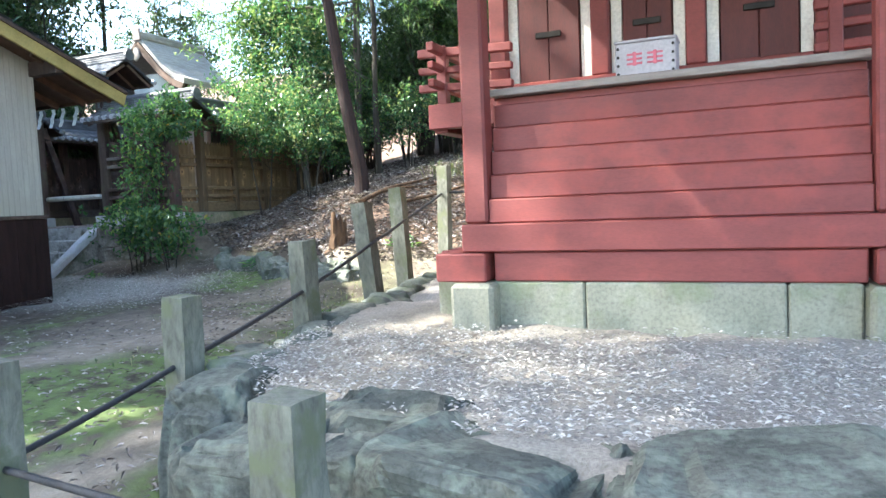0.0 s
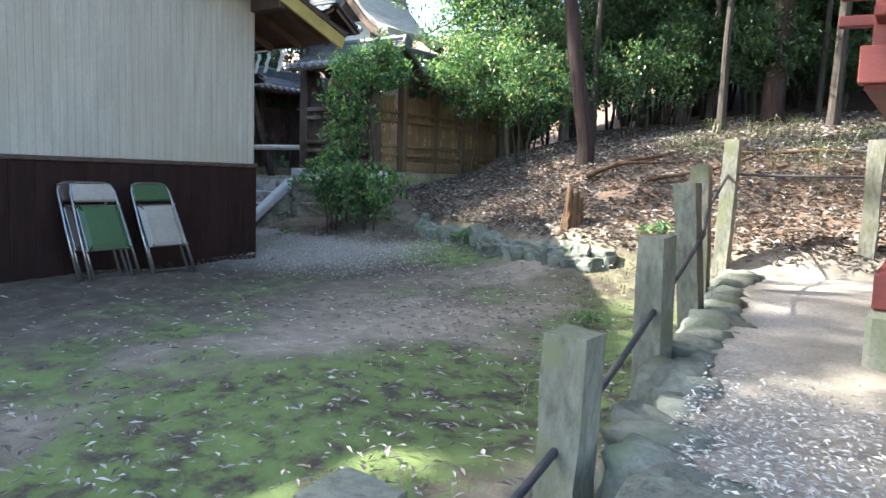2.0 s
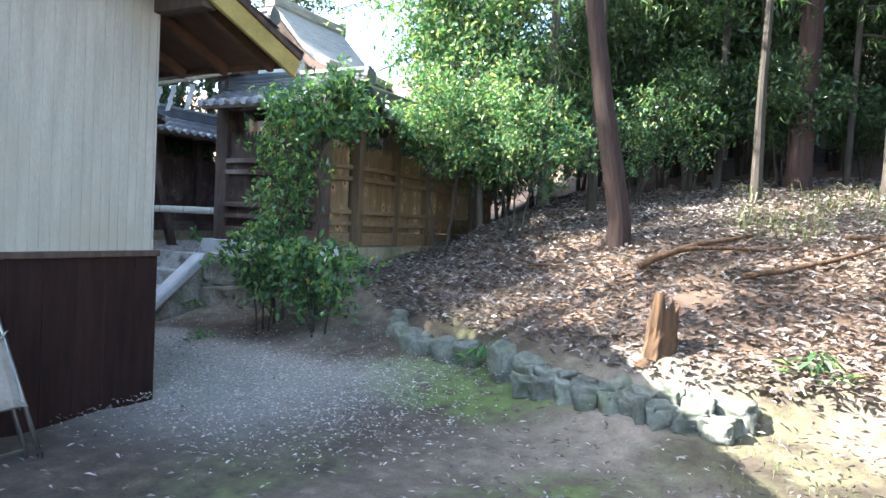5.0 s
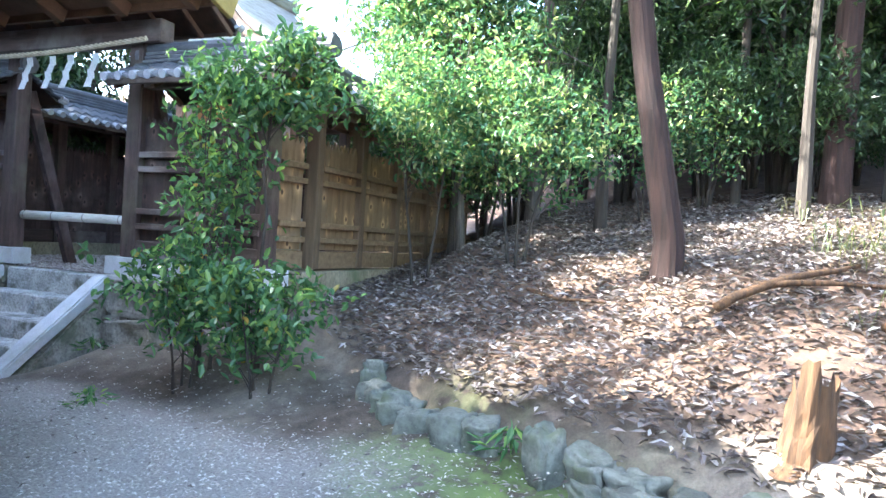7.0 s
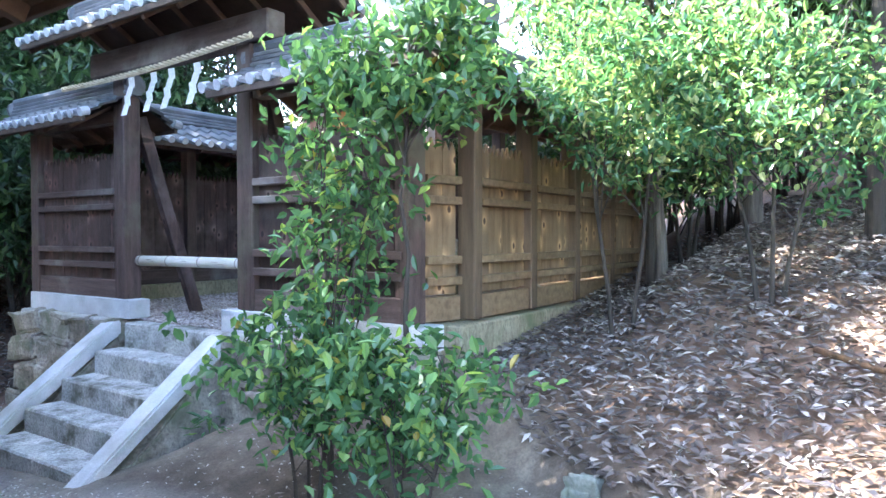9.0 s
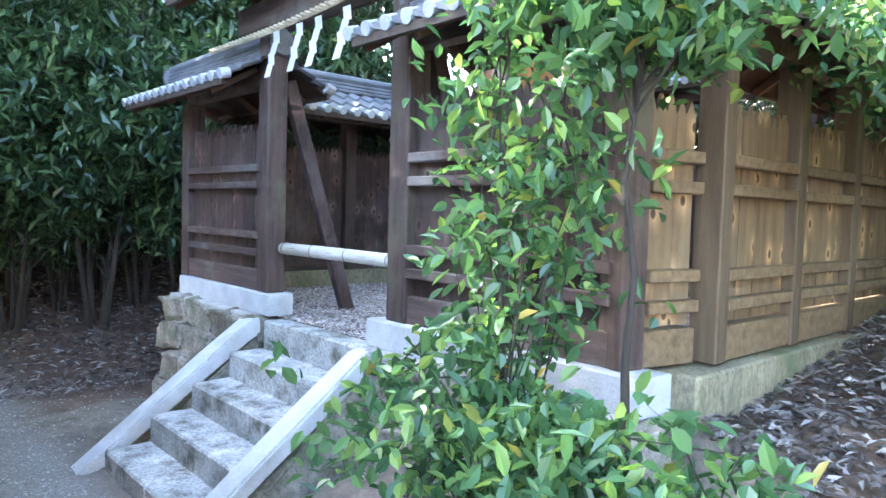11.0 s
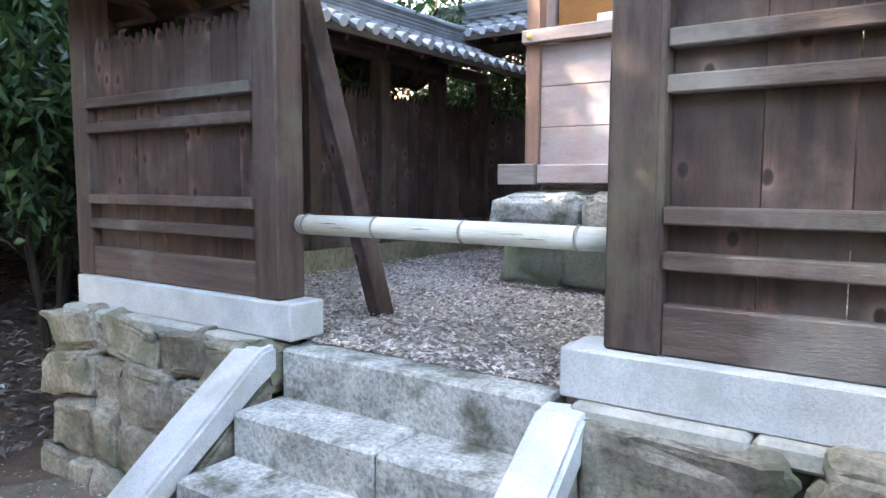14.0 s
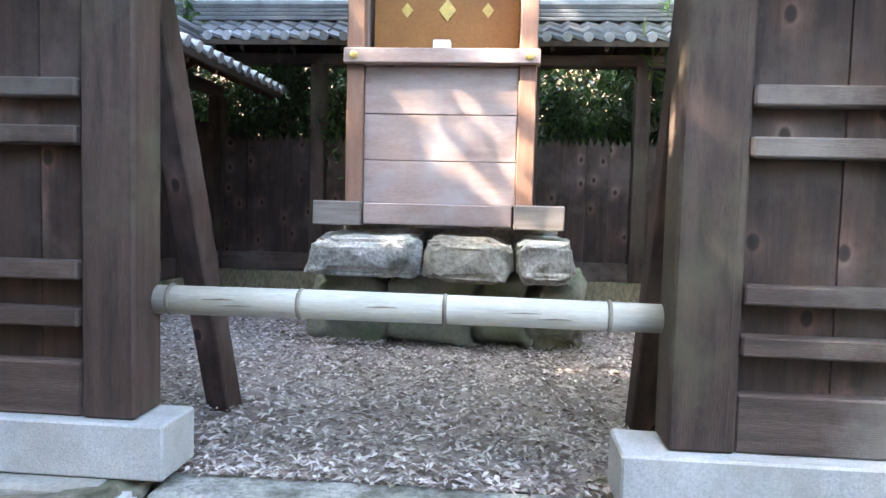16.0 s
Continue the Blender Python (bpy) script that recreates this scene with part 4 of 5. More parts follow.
# roof
for s in (1, -1):
    def at_y(u):
        return RIDGE_Y + s * u
    run = EAVE_Y - RIDGE_Y
    b = bmesh.new()
    vs = [(x, at_y(u), roof_z(at_y(u)) + dz) for dz in (-0.02, 0.0) for x, u in ((-12.6, 0), (-6.53, 0), (-6.53, run), (-12.6, run))]
    vv = [b.verts.new(q) for q in vs]
    for q in ((0, 1, 2, 3), (7, 6, 5, 4), (0, 4, 5, 1), (1, 5, 6, 2), (2, 6, 7, 3), (3, 7, 4, 0)):
        b.faces.new([vv[k] for k in q])
    bmesh.ops.recalc_face_normals(b, faces=b.faces)
    wpart("soffit", b, "eave_wood", "brown soffit boards")
    b = bmesh.new()
    rows = 16
    for k in range(rows):
        ua, ub = run * k / rows, run * (k + 1) / rows + 0.03
        vs = []
        for x in (-12.65, -6.47):
            vs += [b.verts.new((x, at_y(ua), roof_z(at_y(ua)) + 0.025)), b.verts.new((x, at_y(ub), roof_z(at_y(run * (k + 1) / rows)) + 0.045)), b.verts.new((x, at_y(ub), roof_z(at_y(run * (k + 1) / rows)) + 0.02))]
        b.faces.new((vs[0], vs[3], vs[4], vs[1])), b.faces.new((vs[1], vs[4], vs[5], vs[2]))
    wpart("roof_cover", b, "tile", "dark grey roof covering")
    wpart("bargeboard", beam((-6.51, at_y(-0.02), roof_z(RIDGE_Y) - 0.07), (-6.51, at_y(run), EAVE_Z - 0.075), 0.03, 0.15, 0.004), "olive", "faded olive bargeboard")
    wpart("verge_trim", beam((-6.495, at_y(-0.02), roof_z(RIDGE_Y) + 0.0), (-6.495, at_y(run + 0.02), EAVE_Z + 0.0), 0.04, 0.04, 0.004), "dark_wood")
    wpart("eave_board", block(-12.6, -6.53, min(at_y(run), at_y(run + 0.025)), max(at_y(run), at_y(run + 0.025)), EAVE_Z - 0.06, EAVE_Z + 0.02, 0.003), "eave_wood")
    for k in range(14):
        x = -6.72 - 0.45 * k
        wpart("rafter", beam((x, at_y(run - 0.02), EAVE_Z - 0.06), (x, at_y(run - 1.0), roof_z(at_y(run - 1.0)) - 0.06), 0.05, 0.075, 0.003), "eave_wood")
    for u in (0.06, 1.3, 2.5, 3.6):
        wpart("purlin_end", block(HX - 0.1, -6.53, at_y(u) - 0.055, at_y(u) + 0.055, roof_z(at_y(u)) - 0.19, roof_z(at_y(u)) - 0.035, 0.005), "dark_wood")
b = bmesh.new()
for k in range(38):
    x = -6.64 - 0.16 * k
    tube([(x, EAVE_Y + 0.06, EAVE_Z + 0.045), (x, EAVE_Y - 0.04, EAVE_Z + 0.065)], 0.038, 10, b)
wpart("eave_edge", b, "tile_end", "pale round eave tile ends")
# footing stones under the wall
for i in range(9):
    s = stone((0.09, 0.17, 0.05), 80 + i, 0.12, 0.4)
    s.transform(Matrix.Translation((-6.9, 0.9 + 0.34 * i, 0.2)))
    tagged(mesh_object("footing_stone", s, "rubble", smooth=True), "flat footing stone along the brown wall base", "stone", "footing stones")


def folding_chair(at, turn, pad, seat, label):
    """A folded steel chair leaning back; its front looks to +x."""
    c = new("folding_chair")
    c.matrix_world = pose(*at, 0, 0, turn) @ pose(0, 0, 0, 0, -25, 0) 
    tagged(c, label, "chair", "folding chairs at the wall")
    w = 0.21
    pts = [(0.0, -w, 0.0), (0.0, -w + 0.01, 0.45), (0.0, -w + 0.025, 0.78), (0.0, -w + 0.05, 0.835), (0.0, -w + 0.1, 0.855), (0.0, w - 0.1, 0.855), (0.0, w - 0.05, 0.835), (0.0, w - 0.025, 0.78), (0.0, w - 0.01, 0.45), (0.0, w, 0.0)]
    part("front_frame", tube(pts, 0.0115, 8), "chrome", c, "bent chrome tube frame", True)
    pts = [(-0.03, -w + 0.045, 0.0), (-0.03, -w + 0.05, 0.5), (-0.03, w - 0.05, 0.5), (-0.03, w - 0.045, 0.0)]
    part("rear_frame", tube(pts, 0.0105, 8), "chrome", c, "bent chrome tube frame", True)
    part("stretcher", tube([(-0.03, -w + 0.045, 0.07), (-0.03, w - 0.045, 0.07)], 0.008, 6), "chrome", c)
    b = block(-0.016, 0.012, -w + 0.03, w - 0.03, 0.69, 0.85, 0.03)
    part("backrest", b, pad, c)
    b = block(0.006, 0.032, -w + 0.035, w - 0.035, 0.27, 0.64, 0.012)
    bmesh.ops.bevel(b, geom=[e for e in b.edges if abs(e.verts[0].co.x - e.verts[1].co.x) > 0.01], offset=0.03, segments=3, affect="EDGES")
    part("seat", b, seat, c)
    part("seat_rim", tube([(0.02, -w + 0.03, 0.27), (0.02, -w + 0.03, 0.62), (0.02, -w + 0.05, 0.645), (0.02, w - 0.05, 0.645), (0.02, w - 0.03, 0.62), (0.02, w - 0.03, 0.27), (0.02, -w + 0.03, 0.27)], 0.006, 6), "chrome", c)
    for y in (-w, w):
        part("rubber_foot", tube([(0, y, -0.002), (0, y, 0.03)], 0.014, 8), "iron", c)
    return c


for x, y, turn, pad, seat, lab in ((-6.44, 4.3, 4, "chair_green", "chair_white", "folded chair with green back and white seat underside"),
                              (-6.44, 3.78, 2, "chair_white", "chair_green", "folded chair with worn pale back and green seat"),
                              (-6.53, 3.73, 3, "dark_wood", "dark_wood", "folded chair half hidden behind another at the wall")):
    folding_chair((x, y, gz(x, y) - 0.005), turn, pad, seat, lab)

# ---- red shrine on its mound ----
red = thing("red_shrine", (-0.1, 4.5, 0.56), "vermilion painted wooden shrine with porch and veranda on stone footings", "shrine")
inv = red.matrix_world.inverted()


def rpart(name, b, mat, label="", smooth=False):
    b.transform(inv)
    return part(name, b, mat, red, label, smooth)


for x in (-1.035, 0.735):
    rpart("porch_post", block(x - 0.06, x + 0.06, 3.44, 3.56, 1.068, 3.6, 0.012), "red")
    rpart("post_foot", block(x - 0.195 if x < 0 else x - 0.07, x + 0.07 if x < 0 else x + 0.195, 3.36, 3.62, 0.785, 0.925, 0.008), "red")
    rpart("foot_stone", block(x - 0.1, x + 0.12 if x < 0 else x + 0.14, 3.30, 3.60, 0.42, 0.782, 0.02), "footing", "rough granite post stone")
rpart("side_foot", block(-1.33, -1.13, 3.66, 6.1, 0.785, 0.92, 0.008), "red")
rpart("side_foot_stone", block(-1.34, -1.1, 3.62, 6.1, 0.42, 0.782, 0.02), "footing")
rpart("ground_beam", block(-0.94, 0.645, 3.42, 3.58, 0.785, 0.925, 0.006), "red")
rpart("second_beam", block(-1.1, 0.80, 3.40, 3.60, 0.93, 1.066, 0.006), "red")
for i, (x0, x1) in enumerate(((-0.935, -0.5), (-0.495, 0.35), (0.355, 0.63))):
    s = block(x0, x1, 3.42, 3.62, 0.42, 0.782, 0.01)
    rpart("footing_block", s, "footing", "mossy sawn footing block")
for k in range(5):
    z0 = 1.069 + 0.119 * k
    rpart("plank", block(-0.972, 0.672, 3.455 + 0.033 * k, 3.50 + 0.033 * k, z0, z0 + 0.117, 0.006), "red")
rpart("veranda_beam", block(-0.972, 0.672, 3.63, 3.70, 1.662, 1.70, 0.004), "red")
rpart("veranda_edge", block(-0.985, 0.69, 3.56, 3.66, 1.702, 1.738, 0.004), "ledge", "greyed veranda edge board")
rpart("veranda_floor", block(-1.0, 0.9, 3.662, 4.3, 1.70, 1.732, 0.003), "red")
# side veranda with its railing
rpart("side_floor", block(-1.42, -1.002, 3.95, 6.2, 1.70, 1.74, 0.004), "red")
rpart("side_joist", block(-1.44, -1.36, 3.9, 6.2, 1.58, 1.698, 0.004), "red")
rpart("end_joist", block(-1.46, -0.98, 3.86, 3.94, 1.60, 1.74, 0.005), "red")
for z, h in ((1.83, 0.045), (1.93, 0.04), (2.03, 0.05)):
    rpart("railing_bar", beam((-1.40, 3.78, z + 0.02), (-1.40, 6.2, z), h * 0.9, h, 0.006), "red")
    rpart("railing_bar", beam((-1.55, 3.96, z + 0.02), (-0.98, 3.96, z), h * 0.9, h, 0.006), "red")
for y in (3.96, 4.7, 5.4, 6.1):
    rpart("railing_post", block(-1.43, -1.37, y - 0.03, y + 0.03, 1.74, 2.08, 0.006), "red")
for z, h in ((1.83, 0.045), (1.93, 0.04), (2.03, 0.05)):
    rpart("railing_bar", beam((0.5, 3.96, z), (1.25, 3.96, z + 0.02), h * 0.9, h, 0.006), "red")
rpart("railing_post", block(0.56, 0.62, 3.93, 3.99, 1.74, 2.08, 0.006), "red")
# door front
WY = 4.25
rpart("door_sill", block(-1.1, 0.9, WY - 0.07, WY + 0.05, 1.733, 1.86, 0.006), "red")
for x in (-1.14, -0.54, -0.035, 0.58):
    rpart("front_post", block(x - 0.05, x + 0.05, WY - 0.06, WY + 0.06, 1.862, 3.7, 0.008), "red")
for x0, x1 in ((-1.085, -1.025), (-0.655, -0.595), (-0.485, -0.425), (-0.15, -0.09), (0.02, 0.08), (0.465, 0.525)):
    rpart("plaster_strip", block(x0, x1, WY - 0.005, WY + 0.03, 1.862, 3.5, 0.002), "white_paint", "white plaster strip")
for x0, x1 in ((-1.02, -0.66), (-0.42, -0.155), (0.085, 0.46)):
    m = (x0 + x1) / 2
    for a, c in ((x0, m), (m, x1)):
        rpart("door_leaf", block(a + 0.002, c - 0.002, WY - 0.02, WY + 0.02, 1.862, 3.4, 0.004), "red_shaded", "closed vermilion door leaf")
    for z in (2.11, 2.75):
        rpart("door_hasp", block(m - 0.075, m + 0.075, WY - 0.035, WY - 0.022, z, z + 0.035, 0.004), "iron", "black iron hasp")
rpart("side_wall", block(-1.04, -0.99, WY + 0.062, 6.2, 1.74, 3.6, 0.004), "white_paint", "white side wall")
for y in (5.2, 6.2):
    rpart("side_post", block(-1.07, -0.96, y - 0.055, y + 0.055, 1.0, 3.7, 0.008), "red")
rpart("body_wall", block(-0.95, 0.95, 4.32, 6.2, 0.9, 3.6, 0.0), "red_shaded")
for z in (2.5, 3.4):
    rpart("side_rail", block(-1.06, -1.042, WY + 0.063, 6.14, z, z + 0.1, 0.004), "red")
rpart("under_wall", block(-1.02, -0.975, 3.72, 4.3, 1.03, 1.69, 0.004), "red")
rpart("porch_beam", block(-1.5, 1.2, 3.44, 3.56, 3.3, 3.5, 0.01), "red")
# roof out of view; its eave is set low and deep to shade the porch
b = bmesh.new()
vs = []
for x in (-2.1, 1.9):
    vs += [b.verts.new((x, y, z)) for y, z in ((1.35, 2.9), (4.4, 4.02), (5.4, 5.1), (7.4, 3.6), (7.4, 3.45), (5.4, 4.9), (4.4, 3.87), (1.35, 2.76))]
b.faces.new(vs[:8]), b.faces.new(vs[8:][::-1])
for k in range(8):
    b.faces.new((vs[k], vs[(k + 1) % 8], vs[8 + (k + 1) % 8], vs[8 + k]))
bmesh.ops.recalc_face_normals(b, faces=b.faces)
rpart("roof", b, "thatch", "bark shingle roof")
sb = thing("offertory_box", (-0.235, 3.74, 1.738), "grey metal notice box with faded red characters on the veranda edge", "box")
part("box_body", block(-0.14, 0.14, -0.05, 0.12, 0.0, 0.17, 0.004), "box_grey", sb)
part("box_lid", block(-0.146, 0.146, -0.057, 0.125, 0.171, 0.184, 0.004), "box_grey", sb)
for x in (-0.127, 0.127):
    for z in (0.025, 0.065, 0.105, 0.145):
        part("rivet", tube([(x, -0.056, z), (x, -0.049, z)], 0.007, 8), "iron", sb)
for x in (-0.05, 0.045):
    b = bmesh.new()
    for k in range(3):
        block(x - 0.036, x + 0.036, -0.0535, -0.0505, 0.065 + 0.022 * k, 0.075 + 0.022 * k, 0.001, b)
    block(x - 0.008, x + 0.008, -0.0545, -0.0515, 0.06, 0.125, 0.001, b)
    part("lettering", b, "sign_red", sb, "faded red lettering")

# ---- mound edge: boulders, kerb stones ----
BOULDERS = ((-1.03, 1.72, 0.21, 0.2, 0.36), (-0.72, 1.92, 0.2, 0.16, 0.34), (-0.34, 1.68, 0.29, 0.24, 0.36), (0.24, 1.68, 0.34, 0.26, 0.36), (0.98, 1.66, 0.42, 0.28, 0.37),
            (1.75, 1.68, 0.4, 0.28, 0.36), (2.5, 1.72, 0.38, 0.26, 0.36), (-0.7, 1.62, 0.1, 0.1, 0.22), (0.6, 1.46, 0.24, 0.13, 0.2), (-1.5, 2.1, 0.15, 0.18, 0.26))
for i, (x, y, a, c, h) in enumerate(BOULDERS):
    s = stone((a, c, h), 100 + i * 3, 0.15, 1.25, 5)
    for vert in s.verts:
        vert.co += Vector(noise.noise_vector(vert.co * 7 + Vector((i * 4, 0, 0)))) * 0.022 + Vector(noise.noise_vector(vert.co * 22 + Vector((0, i * 4, 0)))) * 0.01
    s.transform(Matrix.Translation((x, y, 0.60 - h)) @ Matrix.Rotation(0.2 * math.sin(i * 2.3), 4, "Z"))
    tagged(mesh_object("boulder", s, "boulder"), "big grey boulder with pale lichen holding up the mound", "boulder", "boulders of the mound")
rnd = random.Random(21)
y = 2.35
i = 0
while y < 6.3:
    w = rnd.uniform(0.13, 0.22)
    s = stone((0.09 + rnd.random() * 0.07, w * 0.56, 0.10), 140 + i * 3, 0.3, 0.8, 3)
    x = mound_edge(y) + 0.07 + rnd.uniform(-0.03, 0.03)
    s.transform(Matrix.Translation((x, y, 0.47 + 0.03 * rnd.random())))
    tagged(mesh_object("kerb_stone", s, "river_stone", smooth=True), "flat grey kerb stone edging the mound", "stone", "kerb stones of the mound")
    y += w
    i += 1
# row of stones at the foot of the bank
ROW = ((-6.42, 7.9), (-6.25, 7.62), (-6.13, 7.47), (-5.98, 7.35), (-5.8, 7.26), (-5.58, 7.18), (-5.4, 7.12), (-5.02, 6.93), (-4.78, 6.86), (-4.6, 6.8), (-4.36, 6.68), (-4.16, 6.6), (-4.0, 6.56), (-3.85, 6.6), (-3.68, 6.52), (-3.5, 6.5))
for i, (x, y) in enumerate(ROW):
    tall = 0.12 if i == 7 else rnd.uniform(0.075, 0.115)
    s = stone((rnd.uniform(0.075, 0.13), rnd.uniform(0.07, 0.1), tall), 200 + i * 7, 0.34, 0.95, 4)
    for vert in s.verts:
        vert.co += Vector(noise.noise_vector(vert.co * 17 + Vector((i * 5, 0, 0)))) * 0.012
    if i == 7:
        for vert in s.verts:
            k = 1.0 - 0.55 * max(0, vert.co.z / tall)
            vert.co.x *= k
            vert.co.z *= 1.25
    s.transform(Matrix.Translation((x, y - 0.03, gz(x, y - 0.16) + tall * rnd.uniform(0.35, 0.7))) @ Matrix.Rotation(rnd.uniform(-0.6, 0.2), 4, "Z"))
    tagged(mesh_object("edging_stone", s, "river_stone", smooth=True), "grey-green river stone edging the leafy bank", "stone", "edging stones of the bank")

for i in range(9):
    x = -4.75 + 0.15 * i
    y = 6.73 - 0.03 * i + rnd.uniform(-0.04, 0.04) + (0.1 if i < 3 else 0)
    s = stone((rnd.uniform(0.07, 0.12), 0.08, rnd.uniform(0.06, 0.09)), 400 + i * 5, 0.34, 0.95, 4)
    for vert in s.verts:
        vert.co += Vector(noise.noise_vector(vert.co * 17 + Vector((i * 5, 0, 9)))) * 0.012
    s.transform(Matrix.Translation((x, y - 0.17, gz(x, y - 0.25) + 0.04)) @ Matrix.Rotation(rnd.uniform(-0.7, 0.7), 4, "Z"))
    tagged(mesh_object("edging_stone", s, "river_stone", smooth=True), "tumbled grey stone at the foot of the bank", "stone", "edging stones of the bank")

# ---- rope fence ----
POSTS = ((-0.64, 1.30, 0.81, 0.0, 0), (-1.78, 1.46, 0.78, 1, 0), (-1.83, 2.25, 0.86, 1, 0), (-1.98, 3.33, 1.01, -1, 1), (-2.1, 4.34, 1.21, -5, 2), (-2.31, 5.2, 1.32, -3, 0), (-2.5, 6.44, 1.545, 1, 0), (-1.55, 6.6, 1.555, 0, 0))
tops = []
for i, (x, y, zt, lean, ly) in enumerate(POSTS):
    g = min(gz(x, y), gz(x - 0.1, y)) - 0.06
    h = zt - g
    b = block(-0.053, 0.053, -0.053, 0.053, 0, h, 0.0)
    bmesh.ops.subdivide_edges(b, edges=b.edges[:], cuts=5, use_grid_fill=True)
    for vert in b.verts:
        vert.co += Vector(noise.noise_vector(vert.co * 11 + Vector((i * 5, 0, 0)))) * 0.008
    p = mesh_object("stone_post", b, "post_stone")
    p.matrix_world = pose(x, y, g, ly, lean, 4 * math.sin(i * 1.7))
    lab = "weathered square stone post with a black rope through it"
    tagged(p, lab, "post", "posts of the rope fence")
    tops.append((x, y, zt - (0.3 if i < 2 else 0.26)))
for a, c in zip(tops, tops[1:]):
    pts = []
    for k in range(13):
        t = k / 12
        pts.append((a[0] + (c[0] - a[0]) * t, a[1] + (c[1] - a[1]) * t, a[2] + (c[2] - a[2]) * t - 0.006 * math.sin(math.pi * t)))
    tagged(mesh_object("rope", tube(pts, 0.011, 7), "rope", smooth=True), "black rope slung between stone posts", "rope", "ropes of the fence")

# ---- stump, trees, shrubs ----
b = bmesh.new()
rnd = random.Random(4)
ring = []
N = 26
zg = gz(-3.98, 6.85)
for lvl in range(7):
    row = []
    for k in range(N):
        a = 2 * math.pi * k / N
        rr = (0.108 - 0.004 * lvl + (0.05 if lvl == 0 else 0)) * (1 + 0.08 * math.sin(3 * a + 1) + 0.05 * math.sin(8 * a + lvl * 0.3) + rnd.uniform(-0.07, 0.07))
        z = -0.06 + 0.052 * lvl
        if lvl == 6:
            z += 0.1 * math.sin(a + 2.6) + rnd.choice((-0.05, 0.0, 0.02, 0.07, 0.1)) * 0.9
        row.append(b.verts.new((math.cos(a) * rr + 0.004 * lvl, math.sin(a) * rr, z)))
    ring.append(row)
mid = [b.verts.new(vv.co * 0.55) for vv in ring[-1]]
for vv in mid:
    vv.co.z = 0.16 + rnd.uniform(-0.03, 0.03)
ring.append(mid)
for a, c in zip(ring, ring[1:]):
    for k in range(N):
        b.faces.new((a[k], a[(k + 1) % N], c[(k + 1) % N], c[k]))
b.faces.new(mid)
st = mesh_object("tree_stump", b, "stump")
st.matrix_world = pose(-3.98, 6.85, zg)
tagged(st, "splintered rotten orange-brown tree stump on the bank", "stump")


def trunk_points(x, y, z, h, lean, seed, wig=0.15):
    rnd = random.Random(seed)
    pts = [(x, y, z - 0.15)]
    for k in range(1, 9):
        t = k / 8
        pts.append((x + lean[0] * t + rnd.uniform(-wig, wig) * t, y + lean[1] * t + rnd.uniform(-wig, wig) * t, z + h * t))
    return pts


def cedar(at, height, radius, lean, crown_from, seed, label, leaves=5200, spread=1.9, group="cedars of the wood", material="bark"):
    """A tall straight conifer: fluted trunk, whorls of drooping limbs, sprays of needles."""
    x, y, z = at
    c = thing("cedar_tree", at, label, "tree", group)
    pts = trunk_points(0, 0, 0, height, lean, seed, 0.08)
    rad = [radius * 1.4] + [radius * (1.08 - 0.82 * k / 8) for k in range(1, 9)]
    pts.insert(1, (pts[0][0], pts[0][1], 0.25))
    rad.insert(1, radius * 1.12)
    part("trunk", tube(pts, rad, 18, None, 0.14, seed), material, c)
    rnd = random.Random(seed)
    spots, b = [], bmesh.new()
    for k in range(46):
        t = crown_from + (1 - crown_from) * (k + rnd.random()) / 46
        i = min(int(t * 8), 7)
        base = Vector(pts[i + 1]).lerp(Vector(pts[min(i + 2, 9)]), t * 8 - i)
        a = rnd.random() * 6.28
        ln = spread * (1.1 - t) * rnd.uniform(0.6, 1.15) + 0.3
        tip = base + Vector((math.cos(a) * ln, math.sin(a) * ln, -0.28 * ln + rnd.uniform(-0.1, 0.15)))
        mid = base.lerp(tip, 0.5) + Vector((0, 0, 0.1 * ln))
        tube([base, mid, tip], [0.03, 0.018, 0.006], 5, b)
        for q in range(5):
            s = base.lerp(mid, q / 2.0) if q < 2 else mid.lerp(tip, (q - 2) / 2.0)
            if q:
                spots.append(s + Vector((rnd.uniform(-0.15, 0.15), rnd.uniform(-0.15, 0.15), -0.08)))
    part("branching", b, material, c)
    per = max(4, leaves // len(spots))
    cen = clumps(spots, per, 0.34, seed, 0.75)
    v, f = leaf_quads(cen, 0.16, 0.028, seed + 1, 0.2, 0.5, 0.5)
    quads("crown", v, f, "cedar_leaf", c, "drooping sprays of needles")
    return c


